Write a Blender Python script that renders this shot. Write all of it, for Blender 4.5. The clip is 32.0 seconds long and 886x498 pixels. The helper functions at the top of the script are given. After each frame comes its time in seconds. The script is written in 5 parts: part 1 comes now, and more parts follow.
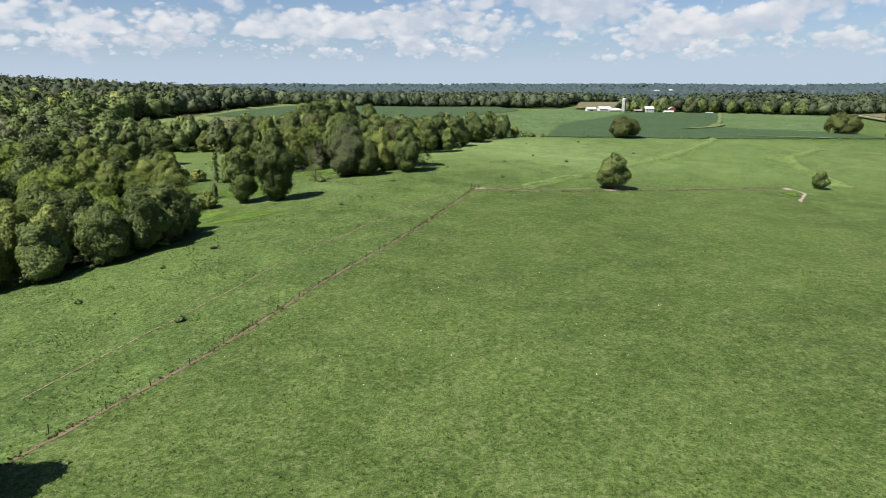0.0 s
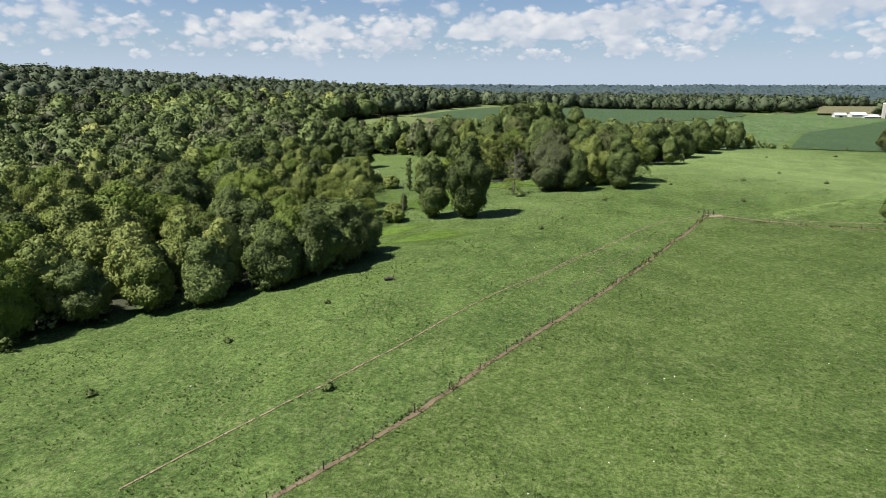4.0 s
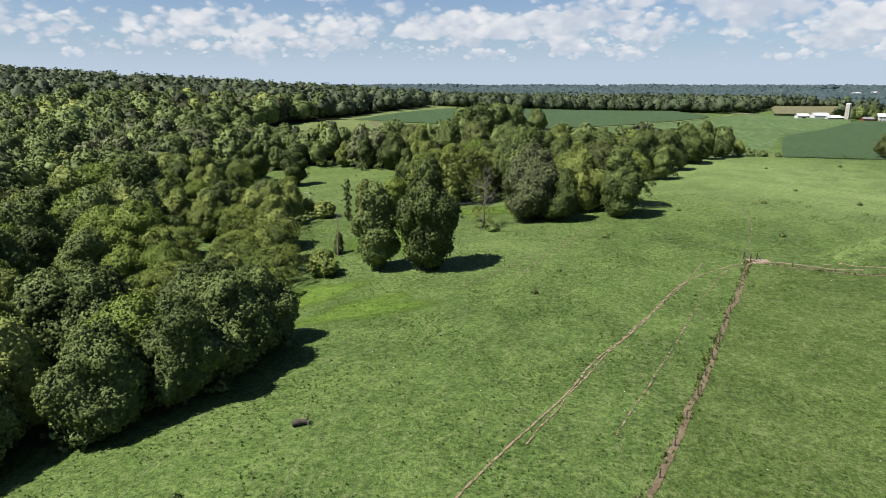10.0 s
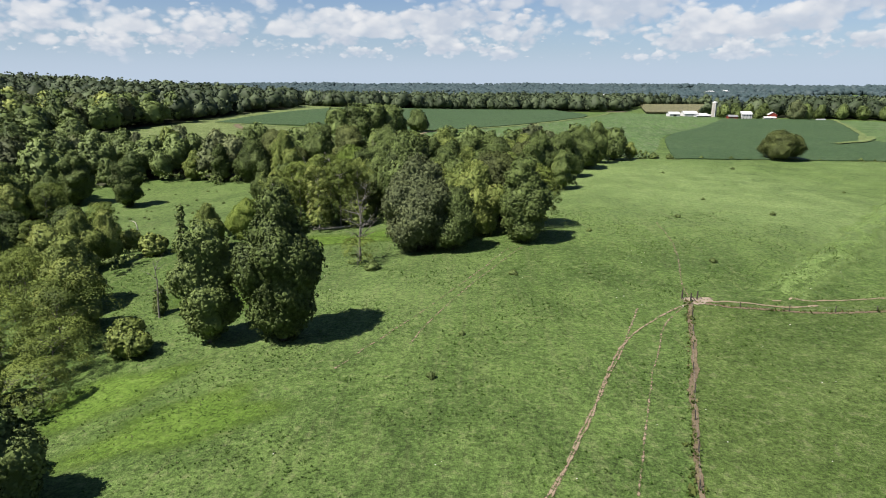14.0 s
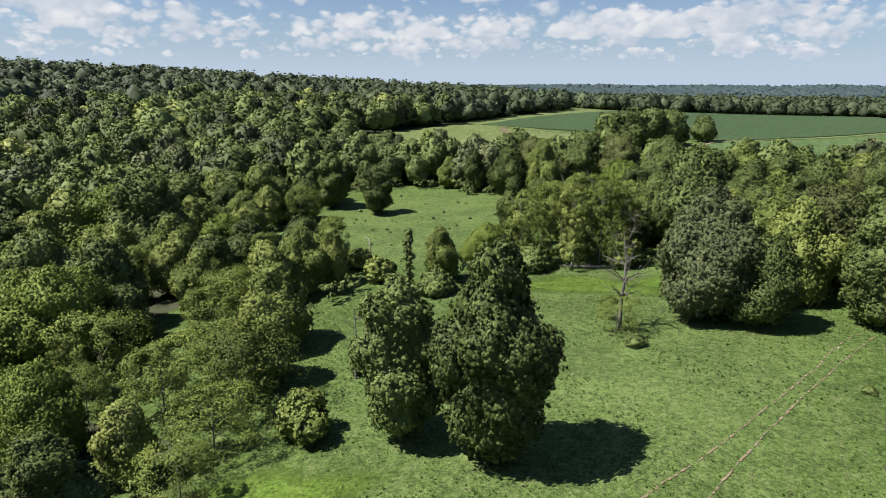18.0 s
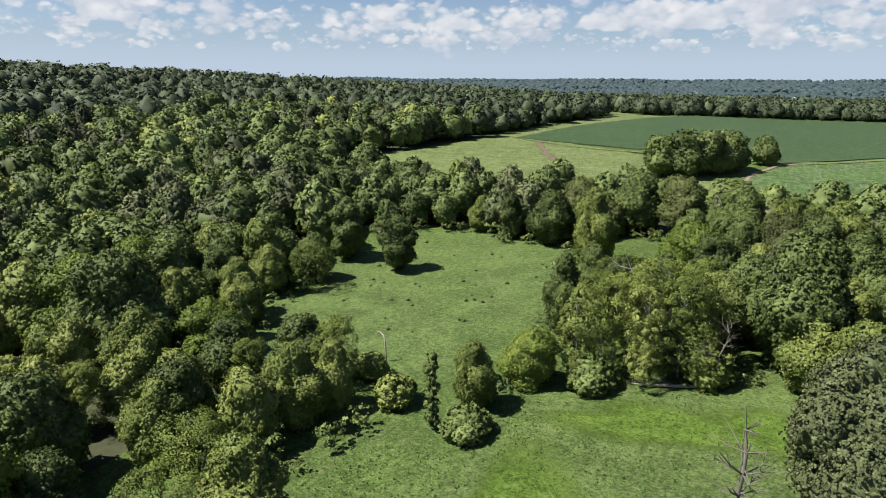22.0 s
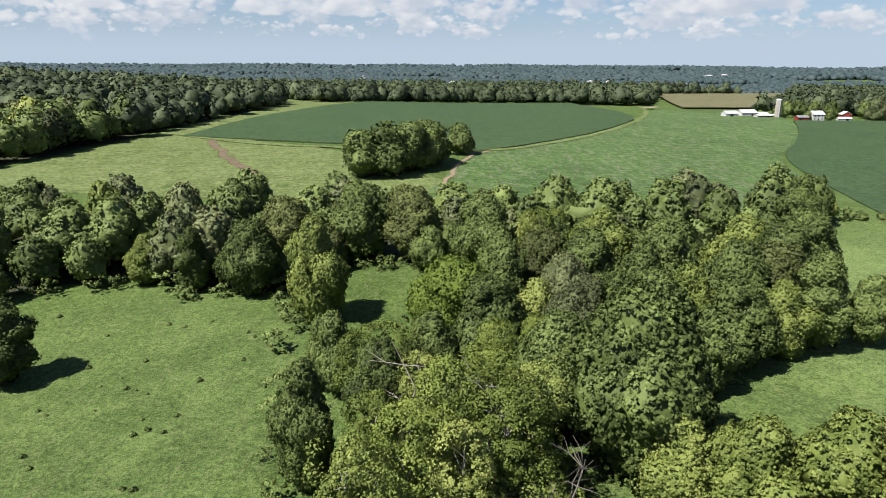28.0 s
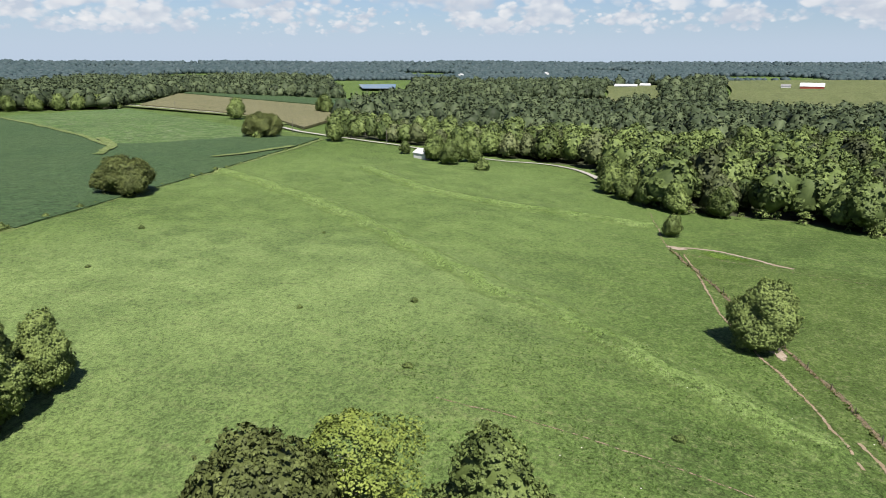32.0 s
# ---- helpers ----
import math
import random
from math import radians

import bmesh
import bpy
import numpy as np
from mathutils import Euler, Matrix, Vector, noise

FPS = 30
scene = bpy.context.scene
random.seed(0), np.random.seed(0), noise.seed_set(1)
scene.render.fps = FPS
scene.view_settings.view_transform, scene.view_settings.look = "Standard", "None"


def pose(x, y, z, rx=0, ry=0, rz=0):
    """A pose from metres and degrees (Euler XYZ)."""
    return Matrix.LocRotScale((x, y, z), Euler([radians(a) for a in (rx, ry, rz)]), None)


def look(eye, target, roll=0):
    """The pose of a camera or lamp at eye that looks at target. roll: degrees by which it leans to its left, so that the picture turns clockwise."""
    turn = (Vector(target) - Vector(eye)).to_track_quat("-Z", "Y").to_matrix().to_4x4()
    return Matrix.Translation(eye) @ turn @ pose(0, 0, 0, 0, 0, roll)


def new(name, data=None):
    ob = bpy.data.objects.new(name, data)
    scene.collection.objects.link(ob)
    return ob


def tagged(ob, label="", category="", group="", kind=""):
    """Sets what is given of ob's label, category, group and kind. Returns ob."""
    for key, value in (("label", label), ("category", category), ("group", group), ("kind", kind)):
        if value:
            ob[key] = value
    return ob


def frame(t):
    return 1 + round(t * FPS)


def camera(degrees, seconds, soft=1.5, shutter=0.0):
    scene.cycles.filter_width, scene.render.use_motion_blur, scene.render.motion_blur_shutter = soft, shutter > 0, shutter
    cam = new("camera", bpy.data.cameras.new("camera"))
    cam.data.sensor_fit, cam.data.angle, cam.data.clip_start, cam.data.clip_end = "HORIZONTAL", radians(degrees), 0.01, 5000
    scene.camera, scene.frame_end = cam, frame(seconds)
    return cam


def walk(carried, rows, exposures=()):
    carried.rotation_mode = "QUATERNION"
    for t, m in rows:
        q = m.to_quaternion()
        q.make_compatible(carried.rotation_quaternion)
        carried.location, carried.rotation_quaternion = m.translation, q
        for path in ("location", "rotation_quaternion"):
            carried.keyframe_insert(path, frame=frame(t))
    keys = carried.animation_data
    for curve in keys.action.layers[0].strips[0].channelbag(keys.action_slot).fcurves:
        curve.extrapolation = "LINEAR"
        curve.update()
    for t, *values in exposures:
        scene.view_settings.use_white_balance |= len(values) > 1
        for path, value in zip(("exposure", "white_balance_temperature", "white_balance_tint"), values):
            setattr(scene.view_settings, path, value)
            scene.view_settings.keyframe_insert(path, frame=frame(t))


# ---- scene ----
cam = camera(68.2, 32.0, 1.0)
METRES, EYE, TILT, LEAN, TURN = 300.0, 40.0, -14.1, 0.0, 0.0
ROWS = [
    (0.0, 0.0, 0.0, 0.0, 0.0, 0.0, -0.0),
    (0.5, -0.0004, 0.0148, 0.0037, 3.06, 0.01, -0.76),
    (1.0, -0.0018, 0.0297, 0.0075, 5.99, -0.03, -1.54),
    (1.5, -0.0039, 0.0443, 0.0112, 8.9, -0.11, -2.27),
    (2.0, -0.0068, 0.0589, 0.0148, 11.76, -0.21, -3.01),
    (2.5, -0.0104, 0.0733, 0.0184, 14.51, -0.36, -3.7),
    (3.0, -0.0144, 0.0875, 0.022, 16.3, -0.5, -4.12),
    (3.5, -0.0188, 0.1017, 0.0257, 16.64, -0.53, -4.22),
    (5.5, -0.0381, 0.1614, 0.0409, 17.39, -0.62, -4.38),
    (6.0, -0.0432, 0.1766, 0.0448, 17.4, -0.63, -4.4),
    (6.5, -0.0484, 0.1918, 0.0487, 17.41, -0.63, -4.4),
    (7.0, -0.0536, 0.207, 0.0527, 17.33, -0.62, -4.39),
    (7.5, -0.0587, 0.2224, 0.0566, 17.14, -0.62, -4.34),
    (8.0, -0.0638, 0.2378, 0.0605, 16.76, -0.59, -4.27),
    (8.5, -0.0687, 0.2533, 0.0645, 16.08, -0.55, -4.09),
    (9.0, -0.0733, 0.2689, 0.0684, 14.89, -0.46, -3.79),
    (9.5, -0.0779, 0.2846, 0.0723, 13.63, -0.37, -3.52),
    (10.0, -0.0819, 0.3005, 0.0763, 12.39, -0.3, -3.21),
    (10.5, -0.0853, 0.3163, 0.0803, 10.48, -0.19, -2.76),
    (11.0, -0.0882, 0.3322, 0.0843, 8.36, -0.12, -2.25),
    (11.5, -0.0905, 0.3481, 0.0881, 6.25, -0.05, -1.73),
    (12.0, -0.0922, 0.364, 0.0921, 4.58, -0.04, -1.32),
    (12.5, -0.0936, 0.3799, 0.096, 3.45, -0.03, -1.04),
    (13.0, -0.0947, 0.3959, 0.1, 2.37, -0.03, -0.77),
    (13.5, -0.0957, 0.4117, 0.104, 2.3, -0.05, -0.77),
    (15.5, -0.1004, 0.4762, 0.1208, 4.88, -0.12, -1.48),
    (16.0, -0.1028, 0.492, 0.1247, 8.17, -0.17, -2.34),
    (16.5, -0.106, 0.5069, 0.1285, 12.68, -0.36, -3.42),
    (17.0, -0.1102, 0.5209, 0.1319, 16.8, -0.61, -4.43),
    (17.5, -0.1153, 0.5344, 0.1354, 21.48, -0.97, -5.51),
    (18.0, -0.1211, 0.5476, 0.1387, 24.75, -1.31, -6.21),
    (18.5, -0.1278, 0.5601, 0.1444, 25.68, -1.46, -6.43),
    (19.0, -0.1348, 0.5719, 0.1537, 26.03, -1.53, -6.49),
    (19.5, -0.142, 0.5832, 0.165, 26.35, -1.6, -6.59),
    (20.0, -0.1493, 0.595, 0.1745, 26.6, -1.61, -6.68),
    (20.5, -0.1564, 0.6063, 0.1857, 27.14, -1.69, -6.79),
    (21.0, -0.1636, 0.6179, 0.1957, 27.18, -1.71, -6.81),
    (21.5, -0.1709, 0.6303, 0.202, 27.19, -1.7, -6.81),
    (22.0, -0.1781, 0.6435, 0.2056, 27.21, -2.23, -6.82),
    (22.5, -0.1859, 0.6571, 0.2091, 27.21, -3.41, -6.84),
    (23.0, -0.1939, 0.6709, 0.2128, 27.83, -3.53, -6.99),
    (23.5, -0.2019, 0.6847, 0.2164, 28.27, -3.57, -7.07),
    (24.0, -0.2098, 0.6985, 0.2201, 28.19, -3.56, -7.04),
    (24.5, -0.2176, 0.7123, 0.2238, 26.57, -3.38, -6.7),
    (26.5, -0.2414, 0.7706, 0.2384, 12.78, -2.14, -3.51),
    (27.0, -0.2445, 0.7851, 0.2419, 9.04, -1.95, -2.59),
    (27.5, -0.2464, 0.7996, 0.2457, 5.18, -1.85, -1.6),
    (28.0, -0.2474, 0.8139, 0.2492, 0.08, -1.76, -0.32),
    (28.5, -0.2469, 0.828, 0.2526, -4.95, -1.82, 0.93),
    (29.0, -0.2451, 0.8413, 0.2561, -10.88, -2.03, 2.45),
    (29.5, -0.2412, 0.8539, 0.2592, -20.62, -2.69, 4.83),
    (30.0, -0.2358, 0.865, 0.2618, -31.1, -3.86, 7.16),
    (30.5, -0.2291, 0.8741, 0.2639, -41.66, -5.43, 9.27),
    (31.0, -0.2214, 0.8813, 0.2656, -52.28, -7.37, 11.05),
    (31.5, -0.213, 0.8866, 0.2669, -62.88, -9.64, 12.42),
    (32.0, -0.2045, 0.8906, 0.2678, -69.47, -11.23, 13.12),
]
walk(cam, [(t, pose(0, 0, EYE, TILT, LEAN, TURN) @ pose(METRES * x, METRES * y, METRES * z, 90 + pitch, roll, yaw)) for t, x, y, z, yaw, pitch, roll in ROWS])

# ---------------------------------------------------------------- light
SUN_AZ, SUN_EL = 236.0, 55.0          # where the sun stands, degrees clockwise from +y, and its height
sun_data = bpy.data.lights.new("sun", "SUN")
sun_data.energy, sun_data.angle, sun_data.color = 5.0, radians(0.53), (1.0, 0.955, 0.88)
sun = new("sun", sun_data)
sun.matrix_world = look((0, 0, 300), (-300 * math.sin(radians(SUN_AZ)) * math.cos(radians(SUN_EL)),
                                      -300 * math.cos(radians(SUN_AZ)) * math.cos(radians(SUN_EL)),
                                      300 - 300 * math.sin(radians(SUN_EL))))


class Nodes:
    """A short way to write node trees."""

    def __init__(self, tree):
        self.tree = tree
        tree.nodes.clear()

    def add(self, kind, inputs=(), **settings):
        n = self.tree.nodes.new(kind)
        for k, v in settings.items():
            setattr(n, k, v)
        for k, v in dict(inputs).items():
            if isinstance(v, bpy.types.NodeSocket):
                self.tree.links.new(v, n.inputs[k])
            else:
                n.inputs[k].default_value = v
        return n

    def math(self, op, a, b=0.0, c=0.0, clamp=False):
        return self.add("ShaderNodeMath", {0: a, 1: b, 2: c}, operation=op, use_clamp=clamp).outputs[0]

    def step(self, v, lo, hi):
        n = self.add("ShaderNodeMapRange", {"Value": v, "From Min": lo, "From Max": hi}, interpolation_type="SMOOTHSTEP")
        return n.outputs[0]

    def mix(self, f, a, b, blend="MIX"):
        n = self.add("ShaderNodeMix", {0: f, 6: a, 7: b}, data_type="RGBA", blend_type=blend)
        return n.outputs[2]

    def noise(self, vec, scale, detail=4.0, rough=0.55, out="Fac"):
        return self.add("ShaderNodeTexNoise", {"Vector": vec, "Scale": scale, "Detail": detail, "Roughness": rough}).outputs[out]


def rgb(r, g, b):
    return (r, g, b, 1.0)


world = bpy.data.worlds.new("sky")
scene.world = world
world.use_nodes = True
W = Nodes(world.node_tree)
sky = W.add("ShaderNodeTexSky", sky_type="NISHITA", sun_disc=False, sun_elevation=radians(SUN_EL), sun_rotation=radians(SUN_AZ),
            altitude=150.0, air_density=1.0, dust_density=0.6, ozone_density=1.5).outputs[0]
direction = W.add("ShaderNodeTexCoord").outputs["Generated"]
sep = W.add("ShaderNodeSeparateXYZ", {0: direction})
dx, dy, dz = sep.outputs
az = W.math("MULTIPLY", W.math("ARCTAN2", dx, dy), 57.2958)
el = W.math("MULTIPLY", W.math("ARCSINE", dz), 57.2958)
sky_col = W.mix(1.0, sky, rgb(0.082, 0.088, 0.106), "MULTIPLY")
# a pale band of humid air low over the land
sky_col = W.mix(W.math("MULTIPLY", W.step(el, 7.0, -1.0), 0.75), sky_col, rgb(0.44, 0.60, 0.82))
# heaps of fair-weather cloud: small and close-set low down, larger higher up
for width, seed, cover, lo, hi in ((1.7, 3.1, 0.45, 1.8, 3.8), (2.7, 7.7, 0.435, 2.5, 5.8), (4.0, 12.3, 0.43, 3.6, 14.0)):
    flat = W.add("ShaderNodeCombineXYZ", {0: W.math("DIVIDE", az, width), 1: W.math("DIVIDE", el, width * 0.62), 2: seed}).outputs[0]
    bent = W.add("ShaderNodeVectorMath", {0: flat, 1: W.add("ShaderNodeVectorMath", {0: W.noise(flat, 2.2, 4.0, 0.6, "Color"), 1: (0.35, 0.35, 0.0)}, operation="MULTIPLY").outputs[0]}, operation="ADD").outputs[0]
    puff = W.add("ShaderNodeTexVoronoi", {"Vector": bent, "Scale": 1.9, "Smoothness": 0.25}, feature="SMOOTH_F1").outputs["Distance"]
    curl = W.add("ShaderNodeTexVoronoi", {"Vector": bent, "Scale": 4.6, "Smoothness": 0.25}, feature="SMOOTH_F1").outputs["Distance"]
    heap = W.math("ADD", W.math("MULTIPLY", W.math("SUBTRACT", 0.45, puff), 0.26), W.math("MULTIPLY", W.math("SUBTRACT", 0.45, curl), 0.12))
    body = W.math("ADD", W.noise(flat, 0.55, 3.0, 0.5), heap)
    edge = W.math("MULTIPLY", W.step(el, lo - 0.4, lo + 0.5), W.step(el, hi + 1.6, hi - 0.6))
    dens = W.math("SUBTRACT", body, W.math("MULTIPLY", W.math("SUBTRACT", 1.0, edge), 0.30))
    mask = W.step(dens, cover, cover + 0.13)
    # white rounded heads over grey-blue flat bases
    lower = W.add("ShaderNodeVectorMath", {0: flat, 1: (0.10, -0.40, 0.0)}, operation="ADD").outputs[0]
    rise = W.math("SUBTRACT", W.noise(lower, 0.55, 3.0, 0.5), W.noise(flat, 0.55, 3.0, 0.5))
    lit = W.math("ADD", W.math("MULTIPLY", W.step(rise, -0.12, 0.10), 0.75), W.math("MULTIPLY", heap, 2.6), clamp=True)
    cloud = W.mix(lit, rgb(0.56, 0.62, 0.72), rgb(0.90, 0.90, 0.91))
    sky_col = W.mix(W.math("MULTIPLY", mask, 0.86), sky_col, cloud)
# thin bright air between cloud and land
sky_col = W.mix(W.math("MULTIPLY", W.step(el, 3.4, 0.5), 0.75), sky_col, rgb(0.545, 0.645, 0.78))
bg = W.add("ShaderNodeBackground", {"Color": sky_col, "Strength": 0.46}).outputs[0]
W.add("ShaderNodeOutputWorld", {0: bg})
scene.view_settings.exposure = 1.09

# ---------------------------------------------------------------- the lie of the land
# mounds and hollows: x, y, spread, height
MOUNDS_NEAR = [
    (-60, 70, 60, -3.2), (20, 90, 60, 1.3), (-60, 150, 40, 4.5), (20, 180, 50, -1.9), (-110, 200, 45, -5.8),
    (-40, 235, 40, 2.6), (60, 270, 50, -0.5), (150, 270, 60, -1.4), (20, 310, 45, 3.1), (-120, 310, 45, 0.5),
    (-60, 310, 35, -1.8), (0, 380, 50, 1.1), (60, 440, 60, 2.4), (-160, 370, 45, -4.1), (-130, 420, 60, -0.3),
    (140, 480, 70, 0.8), (-260, 260, 80, -13.0), (-130, 90, 60, -7.3), (280, 240, 80, -2.8), (250, 60, 120, -5.8)]
MOUNDS_FAR = [
    (-90, 560, 90, 2.8), (-210, 580, 90, 1.1), (230, 860, 160, 3.9), (90, 620, 110, 1.6), (-60, 780, 140, 6.0),
    (-240, 930, 140, 3.3), (-840, 650, 300, 37.9), (-500, 560, 170, -1.0), (-480, 920, 170, 8.5), (-900, 200, 300, 17.5),
    (400, 330, 100, -8.1), (500, 620, 150, 0.3), (950, 700, 250, -9.2), (1500, -100, 420, 21.3), (-900, 1700, 420, 12.1), (820, 180, 240, -18.0)]


TERRACES = [[(200, 490), (190, 468), (150, 401), (91, 327), (59, 288), (41, 267), (30, 254)], [(247, 434), (222, 405), (200, 380), (190, 350), (184, 326), (178, 285)]]


def hz(x, y):
    """Height of the ground."""
    x, y = np.asarray(x, float), np.asarray(y, float)
    z = np.zeros(np.broadcast(x, y).shape)
    for mx, my, s, a in MOUNDS_NEAR + MOUNDS_FAR:
        z = z + a * np.exp(-((x - mx) ** 2 + (y - my) ** 2) / (2 * s * s))
    for line in TERRACES:
        for (ax, ay), (bx, by) in zip(line[:-1], line[1:]):
            t = ((x - ax) * (bx - ax) + (y - ay) * (by - ay)) / ((bx - ax) ** 2 + (by - ay) ** 2)
            c = ((x - ax) * (by - ay) - (y - ay) * (bx - ax)) / math.hypot(bx - ax, by - ay)
            z = z + np.where((t >= 0) & (t < 1), 1.0 * np.exp(-(c / 3.2) ** 2) - 0.6 * np.exp(-((c - 6.5) / 3.0) ** 2), 0.0)
    z = z + 0.12 * np.sin(x / 6.1 + 0.7 * np.sin(y / 9.0)) * np.sin(y / 7.3 + 1.1 * np.sin(x / 11.0))
    r = np.hypot(x, y - 150)
    far = np.clip((r - 1300) / 3300, 0, 1)
    roll = np.sin(x / 310 + 1.3) * np.cos(y / 270 + 0.4) + 0.6 * np.sin(x / 143 + y / 197)
    z = z + roll * 5 * np.clip((r - 1000) / 900, 0, 1) + 26 * far ** 1.5
    return z


def inside(x, y, poly):
    """Which points lie in the polygon."""
    x, y = np.asarray(x, float), np.asarray(y, float)
    res = np.zeros(x.shape, bool)
    n = len(poly)
    for i in range(n):
        (x0, y0), (x1, y1) = poly[i], poly[(i + 1) % n]
        if y0 == y1:
            continue
        res ^= ((y0 > y) != (y1 > y)) & (x < (x1 - x0) * (y - y0) / (y1 - y0) + x0)
    return res


PASTURE = [(-140, -300), (-120, 50), (-112, 132), (-96, 141), (-84, 153), (-73, 160), (-70, 176), (-71, 190), (-84, 200), (-92, 217),
           (-92, 235), (-104, 252), (-110, 268), (-98, 284), (-92, 300), (-64, 319), (-45, 321), (-30, 347), (-16, 359), (8, 369),
           (12, 395), (27, 440), (46, 455), (68, 465), (111, 474), (235, 498), (350, 521), (368, 500), (358, 445), (345, 402),
           (346, 372), (336, 338), (296, 313), (264, 306), (237, 303), (206, 282), (203, 265), (205, 237), (188, 211), (180, 150), (200, -300)]
CLEARING = [(-163, 320), (-166, 338), (-180, 366), (-186, 388), (-165, 402), (-147, 406), (-135, 398), (-112, 396), (-108, 377),
            (-102, 339), (-97, 322), (-88, 303), (-96, 298), (-120, 298), (-148, 297)]
GLADE = [(-100, 400), (-99, 414), (-82, 414), (-72, 404), (-78, 378), (-90, 372), (-98, 384)]
FIELDS = [(-300, 480), (-285, 515), (-262, 533), (-258, 565), (-251, 640), (-248, 701), (-239, 784), (-225, 887), (-262, 1000), (-275, 1080), (-230, 1010),
          (-205, 985), (-168, 1075), (-13, 1140), (90, 1130), (150, 1120), (190, 1110), (280, 1380), (540, 1480), (420, 1100),
          (250, 945), (440, 925), (497, 870), (545, 895), (800, 1040), (830, 690), (600, 615), (430, 560), (378, 520), (350, 521),
          (235, 498), (111, 474), (68, 465), (40, 470), (-20, 464), (-100, 456), (-200, 462)]
RIVER = [(800, 740), (850, 670), (1560, 930), (1420, 1130)]
FARM_HILL = [(800, 240), (1337, 215), (1285, -107), (785, 30)]
FAR_LEA = [(883, 386), (1231, 430), (1238, 324), (888, 308)]
STRIP = [(804, 527), (977, 577), (1015, 373), (835, 357)]
OPEN = [PASTURE, CLEARING, GLADE, FIELDS, RIVER, FARM_HILL, FAR_LEA, STRIP]


def woods(x, y):
    """Where trees stand closely."""
    x, y = np.asarray(x, float), np.asarray(y, float)
    w = np.ones(x.shape, bool)
    for poly in OPEN:
        w &= ~inside(x, y, poly)
    r = np.hypot(x, y - 150)
    lea = np.sin(x / 170 + 2.0) * np.sin(y / 120 + x / 410) + 0.5 * np.sin(x / 90 - y / 75)
    w &= ~((r > 1300) & (lea > 0.62))
    return w


# ---------------------------------------------------------------- materials
def material(name):
    m = bpy.data.materials.new(name)
    m.use_nodes = True
    return m, Nodes(m.node_tree)


def finish(N, colour, rough=0.8, bump=None, strength=0.3, distance=0.1, spec=0.3, metal=0.0, fade=False):
    ins = {"Base Color": colour, "Roughness": rough, "Specular IOR Level": spec, "Metallic": metal}
    if bump is not None:
        ins["Normal"] = N.add("ShaderNodeBump", {"Height": bump, "Strength": strength, "Distance": distance}).outputs[0]
    if fade:  # thins out unevenly towards the edges of a worn way
        edge = N.add("ShaderNodeAttribute", attribute_name="tint").outputs["Fac"]
        worn = N.math("ADD", edge, N.math("MULTIPLY", N.math("SUBTRACT", N.noise(place_of(N), 1.3, 4.0, 0.7), 0.5), 1.5))
        ins["Alpha"] = N.math("MULTIPLY", N.step(edge, 0.0, 0.9), 0.85) if fade == "soft" else N.step(worn, 0.35, 0.6)
    s = N.add("ShaderNodeBsdfPrincipled", ins)
    N.add("ShaderNodeOutputMaterial", {0: s.outputs[0]})


def place_of(N):
    return N.add("ShaderNodeNewGeometry").outputs["Position"]


def stretch(N, vec, sx, sy, turn=0.0):
    return N.add("ShaderNodeMapping", {"Vector": vec, "Rotation": (0, 0, radians(turn)), "Scale": (sx, sy, 1.0)}).outputs[0]


